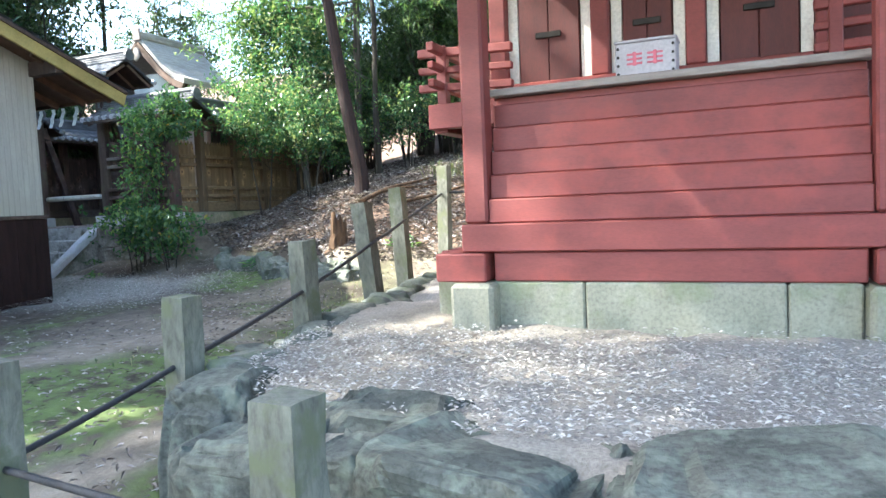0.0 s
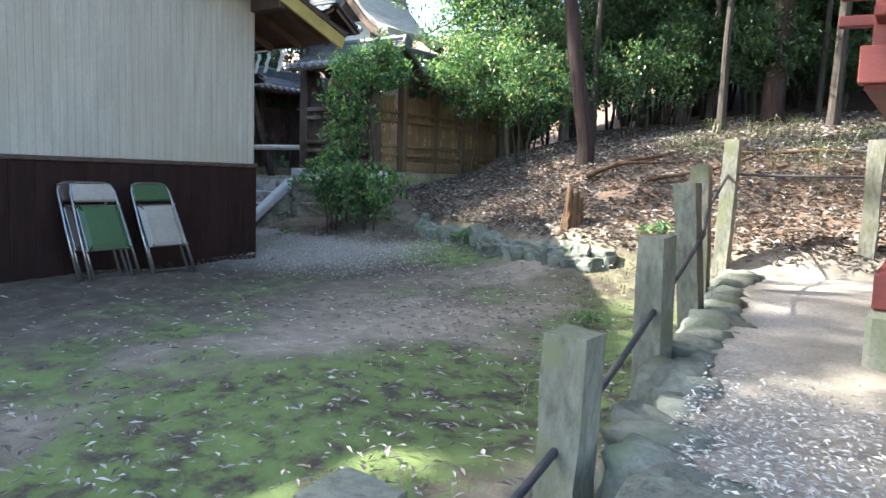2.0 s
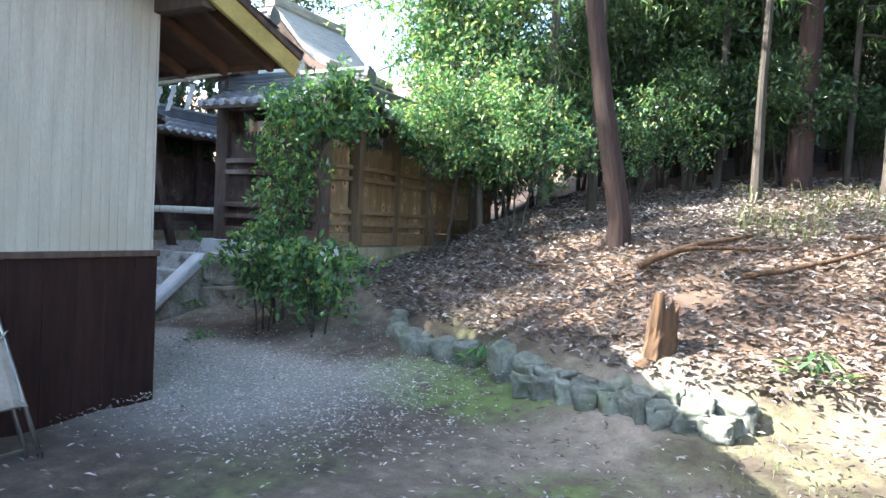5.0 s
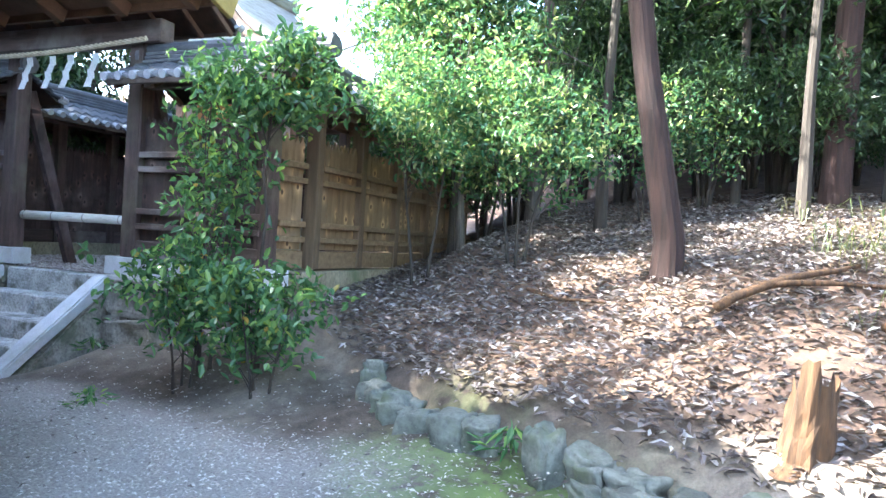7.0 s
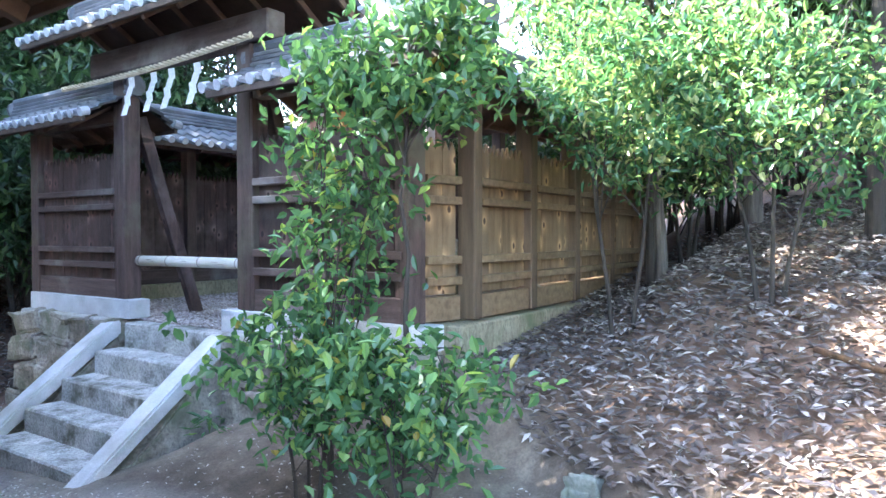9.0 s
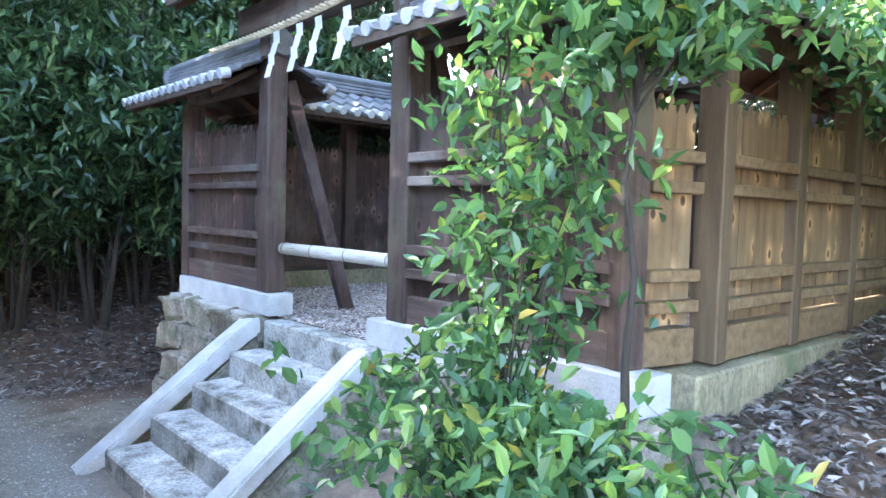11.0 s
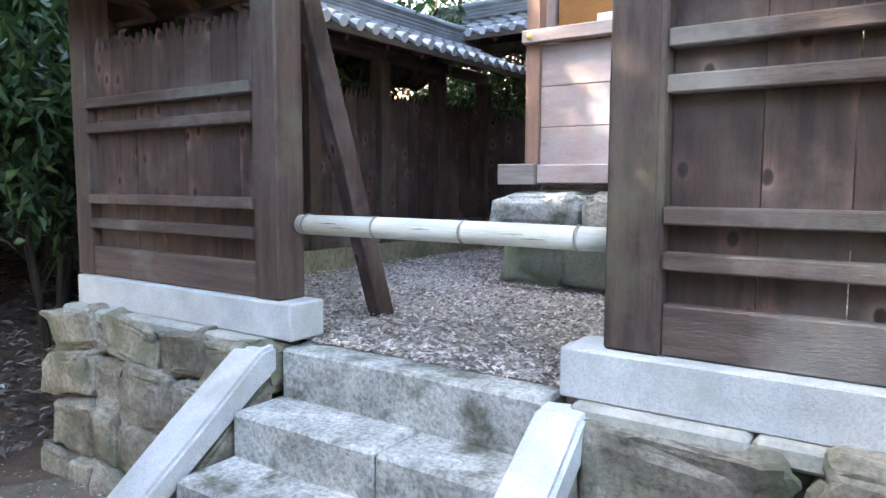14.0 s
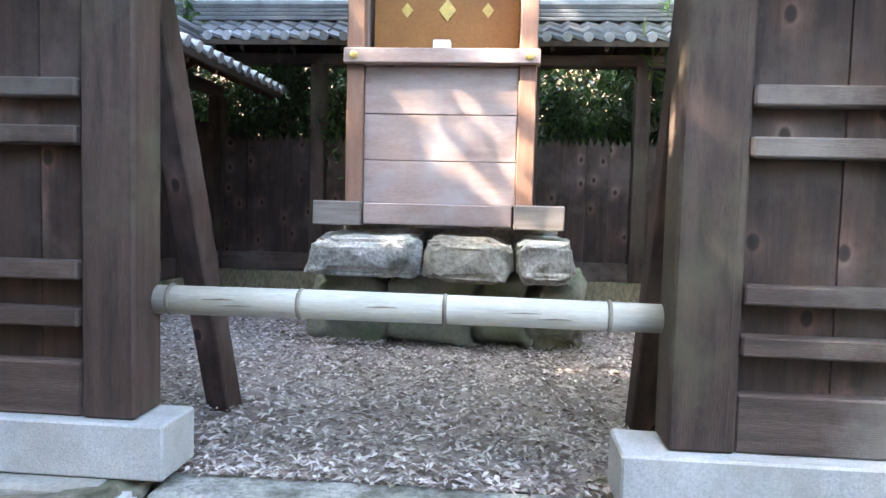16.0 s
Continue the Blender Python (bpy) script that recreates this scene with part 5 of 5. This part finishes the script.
def broadleaf(at, height, crown, seed, label, leaves=7000, size=0.075, mat="leaf_dark", group="trees of the wood", stems=1, trunk=0.06, low=0.25, bark="bark_dark", name="tree", category="tree", per=26, clump=0.3):
    """Forked stems with limbs and a loose crown of clumped leaves. crown: half sizes."""
    c = thing(name, at, label, category, group)
    rnd = random.Random(seed)
    spots = []
    first = True
    cz = height - crown[2]
    for s in range(stems):
        a = 6.28 * s / stems + rnd.random()
        lean = (math.cos(a) * crown[0] * 0.35 * (stems > 1), math.sin(a) * crown[1] * 0.35 * (stems > 1))
        pts = trunk_points(0.05 * math.cos(a) * (stems > 1), 0.05 * math.sin(a) * (stems > 1), 0, height * 0.92, lean, seed + s, 0.05 * height * 0.3)
        part("trunk", tube(pts, [trunk * 1.4] + [trunk * (1 - 0.85 * k / 8) for k in range(1, 9)], 9, None, 0.1, seed + s), bark, c)
        b = bmesh.new()
        for k in range(int(22 / stems) + 6):
            t = low + (1 - low) * rnd.random()
            i = min(int(t * 8), 7)
            base = Vector(pts[i]).lerp(Vector(pts[i + 1]), t * 8 - i)
            d = Vector((rnd.gauss(0, 1), rnd.gauss(0, 1), rnd.gauss(0.2, 0.6))).normalized()
            tip = Vector((d.x * crown[0], d.y * crown[1], cz + d.z * crown[2]))
            tip = base.lerp(tip, rnd.uniform(0.5, 1.0))
            mid = base.lerp(tip, 0.55) + Vector((0, 0, 0.06))
            tube([base, mid, tip], [trunk * 0.35, trunk * 0.2, trunk * 0.06], 5, b)
            spots += [base.lerp(mid, 0.6), mid, mid.lerp(tip, 0.5), tip, tip + Vector((rnd.uniform(-0.2, 0.2), rnd.uniform(-0.2, 0.2), rnd.uniform(-0.15, 0.15)))]
        part("branching", b, bark, c)
    n = max(1, leaves // per)
    while len(spots) < n:
        d = Vector((rnd.gauss(0, 1), rnd.gauss(0, 1), rnd.gauss(0, 1))).normalized() * rnd.uniform(0.55, 1.0)
        spots.append(Vector((d.x * crown[0], d.y * crown[1], cz + d.z * crown[2])))
    cen = clumps(spots, max(1, leaves // len(spots)), clump, seed + 5)
    v, f = leaf_quads(cen, size, size * 0.5, seed + 6, 0.25, 0.6, 0.15, size < 0.1)
    quads("crown", v, f, mat, c, "clumped glossy leaves")
    return c


# trees that stand out
cedar((-4.68, 8.68, gz(-4.68, 8.68)), 11, 0.088, (-1.65, -0.05), 0.3, 31, "tall reddish-barked cedar on the leafy bank", 15000, 3.0)
cedar((-6.5, 11.8, gz(-6.5, 11.8)), 10, 0.075, (0.1, 0.2), 0.28, 33, "slender pale-barked cedar behind the shrubs", 9000, 2.3, material="bark_grey")
cedar((-3.3, 12.2, gz(-3.3, 12.2)), 12, 0.14, (0.2, 0.1), 0.3, 34, "thick dark cedar in the wood", 4200, 2.0)
cedar((-2.4, 11.4, gz(-2.4, 11.4)), 11, 0.07, (0.1, 0.1), 0.35, 35, "slender cedar in the wood", 3600, 1.4, material="bark_dark")
# the evergreen at the fence corner: a dense column over a low skirt
broadleaf((-7.72, 7.68, gz(-7.72, 7.68)), 2.32, (0.32, 0.28, 0.95), 41, "glossy evergreen camellia shrub at the fence corner", 1350, 0.072, "leaf", "shrubs by the fence", 3, 0.014, 0.12, name="camellia_shrub", category="shrub", per=12, clump=0.13)
broadleaf((-7.3, 7.74, gz(-7.3, 7.74)), 2.42, (0.58, 0.42, 0.4), 46, "tall thin-stemmed camellia with a broad leafy head", 2200, 0.072, "leaf", "shrubs by the fence", 1, 0.02, 0.7, name="camellia_shrub", category="shrub", per=12, clump=0.14)
broadleaf((-7.72, 7.48, gz(-7.72, 7.48)), 1.12, (0.46, 0.36, 0.46), 42, "low evergreen skirt of the camellia", 1300, 0.072, "leaf", "shrubs by the fence", 3, 0.01, 0.05, name="camellia_shrub", category="shrub", per=10, clump=0.12)
broadleaf((-7.08, 7.5, gz(-7.08, 7.5)), 0.9, (0.5, 0.36, 0.36), 47, "spreading low camellia bush with dark glossy leaves", 1500, 0.075, "leaf", "shrubs by the fence", 3, 0.01, 0.05, name="camellia_shrub", category="shrub", per=10, clump=0.12)
broadleaf((-5.93, 9.3, gz(-5.93, 9.3)), 1.95, (1.05, 0.75, 0.8), 43, "sunlit spreading shrub with yellow-green leaves on the bank", 5200, 0.058, "leaf_mixed", "shrubs by the fence", 3, 0.014, 0.2, name="bank_shrub", category="shrub", clump=0.2)
broadleaf((-6.75, 9.2, gz(-6.75, 9.2)), 2.3, (0.75, 0.8, 0.85), 44, "leafy shrub leaning over the fence", 4200, 0.06, "leaf_mixed", "shrubs by the fence", 2, 0.014, 0.3, name="bank_shrub", category="shrub", clump=0.2)
broadleaf((-7.0, 10.5, gz(-7.0, 10.5)), 3.9, (1.0, 1.1, 1.6), 45, "bright young evergreen tree above the fence", 12000, 0.075, "leaf_mixed", "shrubs by the fence", 1, 0.035, 0.2, clump=0.3)

cedar((-7.0, 10.75, gz(-7.0, 10.75)), 7.0, 0.05, (-0.3, -0.2), 0.3, 37, "young cedar with bright drooping sprays over the fence", 9000, 2.0, material="bark_grey")

broadleaf((-5.1, 11.1, gz(-5.1, 11.1)), 1.5, (1.0, 0.8, 0.65), 48, "low sunlit yellow-green bush under the cedars", 2600, 0.055, "leaf_mixed", "shrubs by the fence", 4, 0.01, 0.15, name="bank_shrub", category="shrub", clump=0.18)

sign = thing("red_sign", (-14.6, 7.05, gz(-14.6, 7.05)), "small faded red sign board on a thin post under the trees", "sign")
part("post", tube([(0, 0, -0.1), (0, 0, 1.7)], 0.015, 8), "bark_dark", sign)
part("board", block(0.016, 0.03, -0.07, 0.07, 1.5, 1.68, 0.004), "red", sign, "small red board")

# the wood round about: a few kinds, repeated
kinds = []
k1 = broadleaf((0, 0, -90), 7.5, (2.0, 2.0, 2.6), 51, "dark evergreen forest tree", 9000, 0.14, stems=2, trunk=0.09, low=0.3, clump=0.45)
k2 = broadleaf((0, 0, -90), 5.0, (1.7, 1.7, 2.0), 52, "dark evergreen understorey tree", 7500, 0.12, stems=3, trunk=0.05, low=0.2, clump=0.4)
k3 = cedar((0, 0, -90), 13, 0.13, (0.2, 0.2), 0.22, 53, "tall dark cedar of the wood", 6500, 2.3, material="bark_dark")
k4 = broadleaf((0, 0, -90), 2.4, (1.0, 1.0, 0.9), 54, "low dark evergreen bush under the trees", 4200, 0.11, stems=4, trunk=0.025, low=0.15, name="bush", category="bush", group="bushes of the wood", clump=0.28)
k5 = broadleaf((0, 0, -90), 9.5, (2.6, 2.6, 2.4), 55, "tall leafy tree of the wood", 11000, 0.15, "leaf", stems=1, trunk=0.13, low=0.45, clump=0.5)


def plant(kind, spots, s0, s1, seed):
    rnd = random.Random(seed)
    for x, y in spots:
        s = rnd.uniform(s0, s1)
        o = copy_thing(kind, pose(x, y, gz(x, y) - 0.05, 0, 0, rnd.uniform(0, 360)))
        o.scale = (s, s, s)


def band(seed, count, box, keep, gap):
    rnd = random.Random(seed)
    out = []
    for _ in range(count * 40):
        if len(out) == count:
            break
        x, y = rnd.uniform(box[0], box[1]), rnd.uniform(box[2], box[3])
        if keep(x, y) and all((x - a) ** 2 + (y - c) ** 2 > gap * gap for a, c in out):
            out.append((x, y))
    return out


k6 = cedar((0, 0, -90), 14, 0.075, (0.15, 0.1), 0.16, 56, "slender dark cedar of the wood", 7000, 2.2, material="bark_dark")
k7 = cedar((0, 0, -90), 13, 0.05, (-0.2, 0.15), 0.2, 57, "thin dark-stemmed cedar of the wood", 6000, 2.0, material="bark_dark")
k8 = broadleaf((0, 0, -90), 11.0, (3.0, 3.0, 2.6), 58, "tall slender evergreen with a high crown", 12000, 0.16, stems=1, trunk=0.05, low=0.55, clump=0.5)
# high crowns added above the view, to keep sun off the wood behind
plant(k8, [(-5.5, 10.7), (-3.7, 10.9), (-1.7, 11.5), (0.4, 11.0), (2.3, 9.9), (-4.6, 13.4), (-1.6, 13.2), (1.6, 12.9), (4.4, 12.0)], 0.9, 1.1, 68)
plant(k3, band(1, 10, (-5, 9, 14.5, 24), lambda x, y: True, 1.7), 0.8, 1.2, 2)
plant(k6, band(61, 22, (-5.4, 7, 11.4, 21), lambda x, y: y > 11.3 + 0.25 * abs(x + 1), 1.0), 0.8, 1.15, 62)
plant(k7, band(63, 22, (-5.2, 7, 10.8, 19), lambda x, y: y > 10.8 + 0.25 * abs(x + 1), 0.9), 0.75, 1.1, 64)
plant(k1, band(3, 30, (-7.5, 14, 16, 28), lambda x, y: x > -6.5 or y > 19, 1.7), 0.9, 1.3, 4)
plant(k2, band(5, 30, (-6, 9, 13.0, 19), lambda x, y: True, 1.15), 0.6, 1.0, 6)
plant(k4, band(7, 26, (-5.4, 6, 11.8, 16), lambda x, y: True, 0.9), 0.5, 1.0, 8)
plant(k4, [(-7.0, 11.5), (-6.6, 12.2)], 0.75, 0.85, 70)
plant(k2, [(-5.7, 13.3), (-6.5, 14.6), (-7.3, 16.4), (-5.2, 14.9), (-4.4, 16.0), (-6.3, 17.6), (-8.2, 18.4), (-4.9, 18.9)], 0.7, 0.85, 74)
plant(k4, [(-5.9, 15.4), (-6.8, 15.8), (-5.1, 16.6), (-7.6, 17.4), (-4.1, 14.2), (-3.2, 15.0)], 0.9, 1.2, 76)
# tall crowns west of the yard, added above the view to shade the wood
plant(k8, [(-14.6, 10.9), (-14.2, 13.0), (-16.8, 11.5)], 1.2, 1.35, 72)
# west side beyond the gate
plant(k2, band(9, 14, (-20, -13.3, 5.5, 12), lambda x, y: x < -13.6 + 0.1 * (y - 8), 1.4), 0.8, 1.2, 10)
plant(k4, band(25, 12, (-19, -14.4, 3.5, 8.5), lambda x, y: x < -14.2, 1.0), 0.8, 1.3, 28)
plant(k4, band(11, 12, (-18, -13.4, 7.6, 14), lambda x, y: True, 1.1), 0.7, 1.1, 12)
plant(k1, band(13, 12, (-23, -14.5, 3, 13), lambda x, y: not 12.0 < 0.906 * y - 0.423 * x < 15.5, 2.2), 0.9, 1.3, 14)
plant(k4, band(65, 22, (-17, -13.2, 6.8, 11.5), lambda x, y: x < -13.3 - 0.45 * max(0.0, 8.6 - y), 0.75), 1.0, 1.5, 66)
plant(k1, [(-10.5, 17.5), (-15.0, 16.0)], 0.7, 0.9, 16)
plant(k5, [(3.4, 9.4), (5.6, 7.6), (7.5, 3.5)], 0.9, 1.1, 18)
plant(k2, band(21, 9, (-13, -6.6, 13.0, 14.4), lambda x, y: True, 0.9), 0.45, 0.62, 22)
plant(k4, band(23, 8, (-13, -6.8, 12.8, 13.6), lambda x, y: True, 0.8), 0.8, 1.2, 24)
# tall unseen trees added behind the store house, whose crowns shade the mound
SHADE = [(-13.2, -3.1), (-11.2, -6.2), (-14.6, -7.5)]
plant(k5, SHADE, 1.35, 1.6, 20)
# more trees added, mostly out of view, to shade gate, bank and small shrine
plant(k5, [(-13.0, 5.2)], 0.75, 0.75, 26)
plant(k5, [(-16.2, 7.0)], 0.95, 0.95, 32)
plant(k3, [(-13.5, 3.5), (-14.5, 4.2), (-15.5, 1.9)], 1.0, 1.15, 36)
plant(k2, [(-15.5, 4.8), (-15.3, 6.3), (-14.9, 3.4)], 1.0, 1.1, 34)
plant(k5, [(-17.4, 5.6)], 0.9, 0.9, 30)
for k in (k1, k2, k3, k4, k5, k6, k7, k8):
    for o in (*k.children_recursive, k):
        bpy.data.objects.remove(o)

# ---- loose cover: leaves, grass, ferns ----
def scatter(n, box, keep, seed):
    r = np.random.RandomState(seed)
    x = box[0] + (box[1] - box[0]) * r.rand(n)
    y = box[2] + (box[3] - box[2]) * r.rand(n)
    k = keep(x, y, r)
    x, y = x[k], y[k]
    return np.stack([x, y, ground_z(x, y) + 0.03 + 0.02 * r.rand(len(x))], 1)


def bank_d(x, y):
    return np.where(x < -4, (x + 4) * 0.461 + (y - 6.6) * 0.887, (y - 6.6) * 0.9 + (x + 4) * 0.08)


cen = scatter(72000, (-7.5, 1.0, 6.3, 13.5), lambda x, y, r: (bank_d(x, y) > 0.05) & (r.rand(len(x)) < np.clip(1.25 - 0.14 * (y - 7), 0.25, 1)), 71)
v, f = leaf_quads(cen, 0.066, 0.03, 72, 0.72, 0.5)
tagged(quads("fallen_leaves", v, f, "dead_leaf"), "thick litter of dry brown leaves on the bank", "fallen leaves", kind="stuff")
cen = scatter(40000, (-8.0, -1.6, 0.5, 7.6), lambda x, y, r: (bank_d(x, y) < 0.05) & (x < mound_edge(y)) & (r.rand(len(x)) < (0.22 + 0.2 * np.sin(x * 2.3 + 1) * np.cos(y * 1.9)) * (0.25 + 0.75 * smooth_step(-5.4, -4.0, x))), 73)
v, f = leaf_quads(cen, 0.044, 0.018, 74, 0.9, 0.25)
tagged(quads("fallen_leaves", v, f, "dead_leaf"), "dry brown leaf bits strewn over the mossy yard", "fallen leaves", kind="stuff")
cen = scatter(7000, (-6.8, -1.6, 0.8, 7.4), lambda x, y, r: (bank_d(x, y) < 0.05) & (x < mound_edge(y)) & (r.rand(len(x)) < (0.2 + 0.25 * np.sin(x * 1.7) * np.cos(y * 2.6 + 1)) * smooth_step(-5.6, -3.8, x)), 173)
v, f = leaf_quads(cen, 0.036, 0.017, 174, 0.92, 0.2)
tagged(quads("fallen_leaves", v, f, "chip_grey"), "bleached pale leaves strewn over the mossy yard", "fallen leaves", kind="stuff")
cen = scatter(34000, (-1.9, 2.6, 1.8, 3.6), lambda x, y, r: (x > mound_edge(y) + 0.1) & (r.rand(len(x)) < smooth_step(3.4, 2.6, y)), 75)
v, f = leaf_quads(cen, 0.02, 0.01, 76, 0.85, 0.4)
tagged(quads("bark_chips", v, f, "chip_pale"), "pale chips and leaf bits on the mound", "ground cover", kind="stuff")
cen = scatter(24000, (-18, -12.3, 5.0, 13), lambda x, y, r: r.rand(len(x)) < 0.8 * smooth_step(6.6, 7.5, y + 0.45 * np.abs(x + 12)), 77)
v, f = leaf_quads(cen, 0.08, 0.035, 78, 0.75, 0.5)
tagged(quads("fallen_leaves", v, f, "dead_leaf"), "dark leaf litter under the trees beyond the gate", "fallen leaves", kind="stuff")


cen = scatter(80000, (-13.0, -4.6, 2.5, 8.0), lambda x, y, r: (bank_d(x, y) < -0.1) & (x > -12.6 - 0.3 * (8 - y)) & ((y < 7.0) | (x > -8.9) | (x < -10.8)) & ((y > 5.6) | (x > -6.9)) & (r.rand(len(x)) < 0.95 * smooth_step(-4.6, -5.8, x) * smooth_step(4.6, 6.0, y) * (0.12 + 0.88 * smooth_step(7.2, 6.6, y))), 87)
v, f = leaf_quads(cen, 0.022, 0.011, 88, 0.8, 0.5)
tagged(quads("gravel", v, f, "chip_pale"), "fine grey grit and leaf crumbs on the trodden path", "gravel", kind="stuff")


def blades(centres, height, width, seed, bend=0.0):
    r = np.random.RandomState(seed)
    n = len(centres)
    az = r.rand(n) * 2 * np.pi
    h = height * (0.5 + r.rand(n))
    lean = 0.25 + bend * 0.4 + (0.6 + bend * 0.6) * r.rand(n)
    d = np.stack([np.cos(az), np.sin(az)], 1)
    s = np.stack([-np.sin(az), np.cos(az)], 1) * (width * (0.6 + 0.8 * r.rand(n)))[:, None] / 2
    c = np.asarray(centres).copy()
    c[:, 2] -= 0.05
    mid = c.copy()
    mid[:, :2] += d * (h * lean * 0.3)[:, None]
    mid[:, 2] += h * 0.75
    tip = c.copy()
    tip[:, :2] += d * (h * lean)[:, None]
    tip[:, 2] += h * (1 - 0.35 * lean)
    a, b2 = mid.copy(), mid.copy()
    a[:, :2] += s
    b2[:, :2] -= s
    return np.stack([c, b2, tip, a], 1).reshape(-1, 3), np.arange(4 * n).reshape(n, 4)


cen = scatter(5200, (-3.9, 3.0, 7.7, 11.0), lambda x, y, r: (bank_d(x, y) > 0.9 - 0.2 * (x + 3)) & (r.rand(len(x)) < 0.06 + 0.5 * (np.sin(x * 3.1 + y) * np.cos(y * 2.7 - x * 1.3) > 0.25)), 81)
v, f = blades(cen, 0.24, 0.009, 82, 0.9)
tagged(quads("bamboo_grass", v, f, "grass"), "tufts of green and straw-coloured bamboo grass on the bank", "grass", kind="stuff")
cen = scatter(2600, (-3.6, -1.9, 3.2, 6.4), lambda x, y, r: (x < mound_edge(y) - 0.05) & (r.rand(len(x)) < 0.5 * (np.sin(x * 5 + y * 2) > 0.2)), 83)
v, f = blades(cen, 0.05, 0.007, 84)
tagged(quads("grass", v, f, "grass"), "short grass among the moss by the posts", "grass", kind="stuff")


def fern(at, seed, size, count, label):
    c = np.zeros((count, 3))
    r = np.random.RandomState(seed)
    a = r.rand(count) * 6.28
    q = size * np.sqrt(r.rand(count))
    c[:, 0], c[:, 1] = np.cos(a) * q, np.sin(a) * q
    c[:, 2] = size * (0.25 + 0.6 * r.rand(count)) * (1 - 0.5 * q / size)
    v, f = leaf_quads(c, size * 0.5, size * 0.16, seed, 0.6, 0.3, 0.1)
    w, g = blades(np.zeros((14, 3)) + np.array([0, 0, 0.05]), size * 0.7, 0.006, seed)
    v, f = np.concatenate([v, w]), np.concatenate([f, g + len(v)])
    o = quads("plant", v, f, "leaf")
    o.matrix_world = pose(at[0], at[1], gz(*at))
    return tagged(o, label, "plant", "small plants")


for i, (p, q, rad) in enumerate((((-4.35, 8.0), (-3.55, 8.5), 0.028), ((-4.1, 8.15), (-3.3, 8.25), 0.018), ((-3.6, 7.7), (-2.7, 8.3), 0.022), ((-5.6, 8.6), (-5.0, 8.2), 0.015), ((-2.9, 8.6), (-1.8, 8.4), 0.02))):
    pts, rr = [], random.Random(300 + i)
    for k in range(7):
        u = k / 6
        x, y = p[0] + (q[0] - p[0]) * u + rr.uniform(-0.03, 0.03), p[1] + (q[1] - p[1]) * u + rr.uniform(-0.03, 0.03)
        pts.append((x, y, gz(x, y) + 0.05 + rad + 0.02 * math.sin(u * 5 + i)))
    tagged(mesh_object("fallen_bough", tube(pts, [rad * (1.1 - 0.6 * k / 6) for k in range(7)], 8, None, 0.2, i), "stump", smooth=True), "dry broken bough lying on the leaf litter", "branch", "fallen boughs")
fern((-5.22, 7.02), 91, 0.2, 60, "small bright green leafy plant among the edging stones")
fern((-7.95, 6.95), 92, 0.16, 50, "low green weeds on the bare earth by the steps")
fern((-2.95, 5.0), 93, 0.12, 40, "low blue-green weeds in the moss")
fern((-8.98, 7.85), 94, 0.16, 30, "small fern growing beside the steps")
fern((-3.1, 6.75), 95, 0.2, 50, "pale broad-leaved plant on the bank")
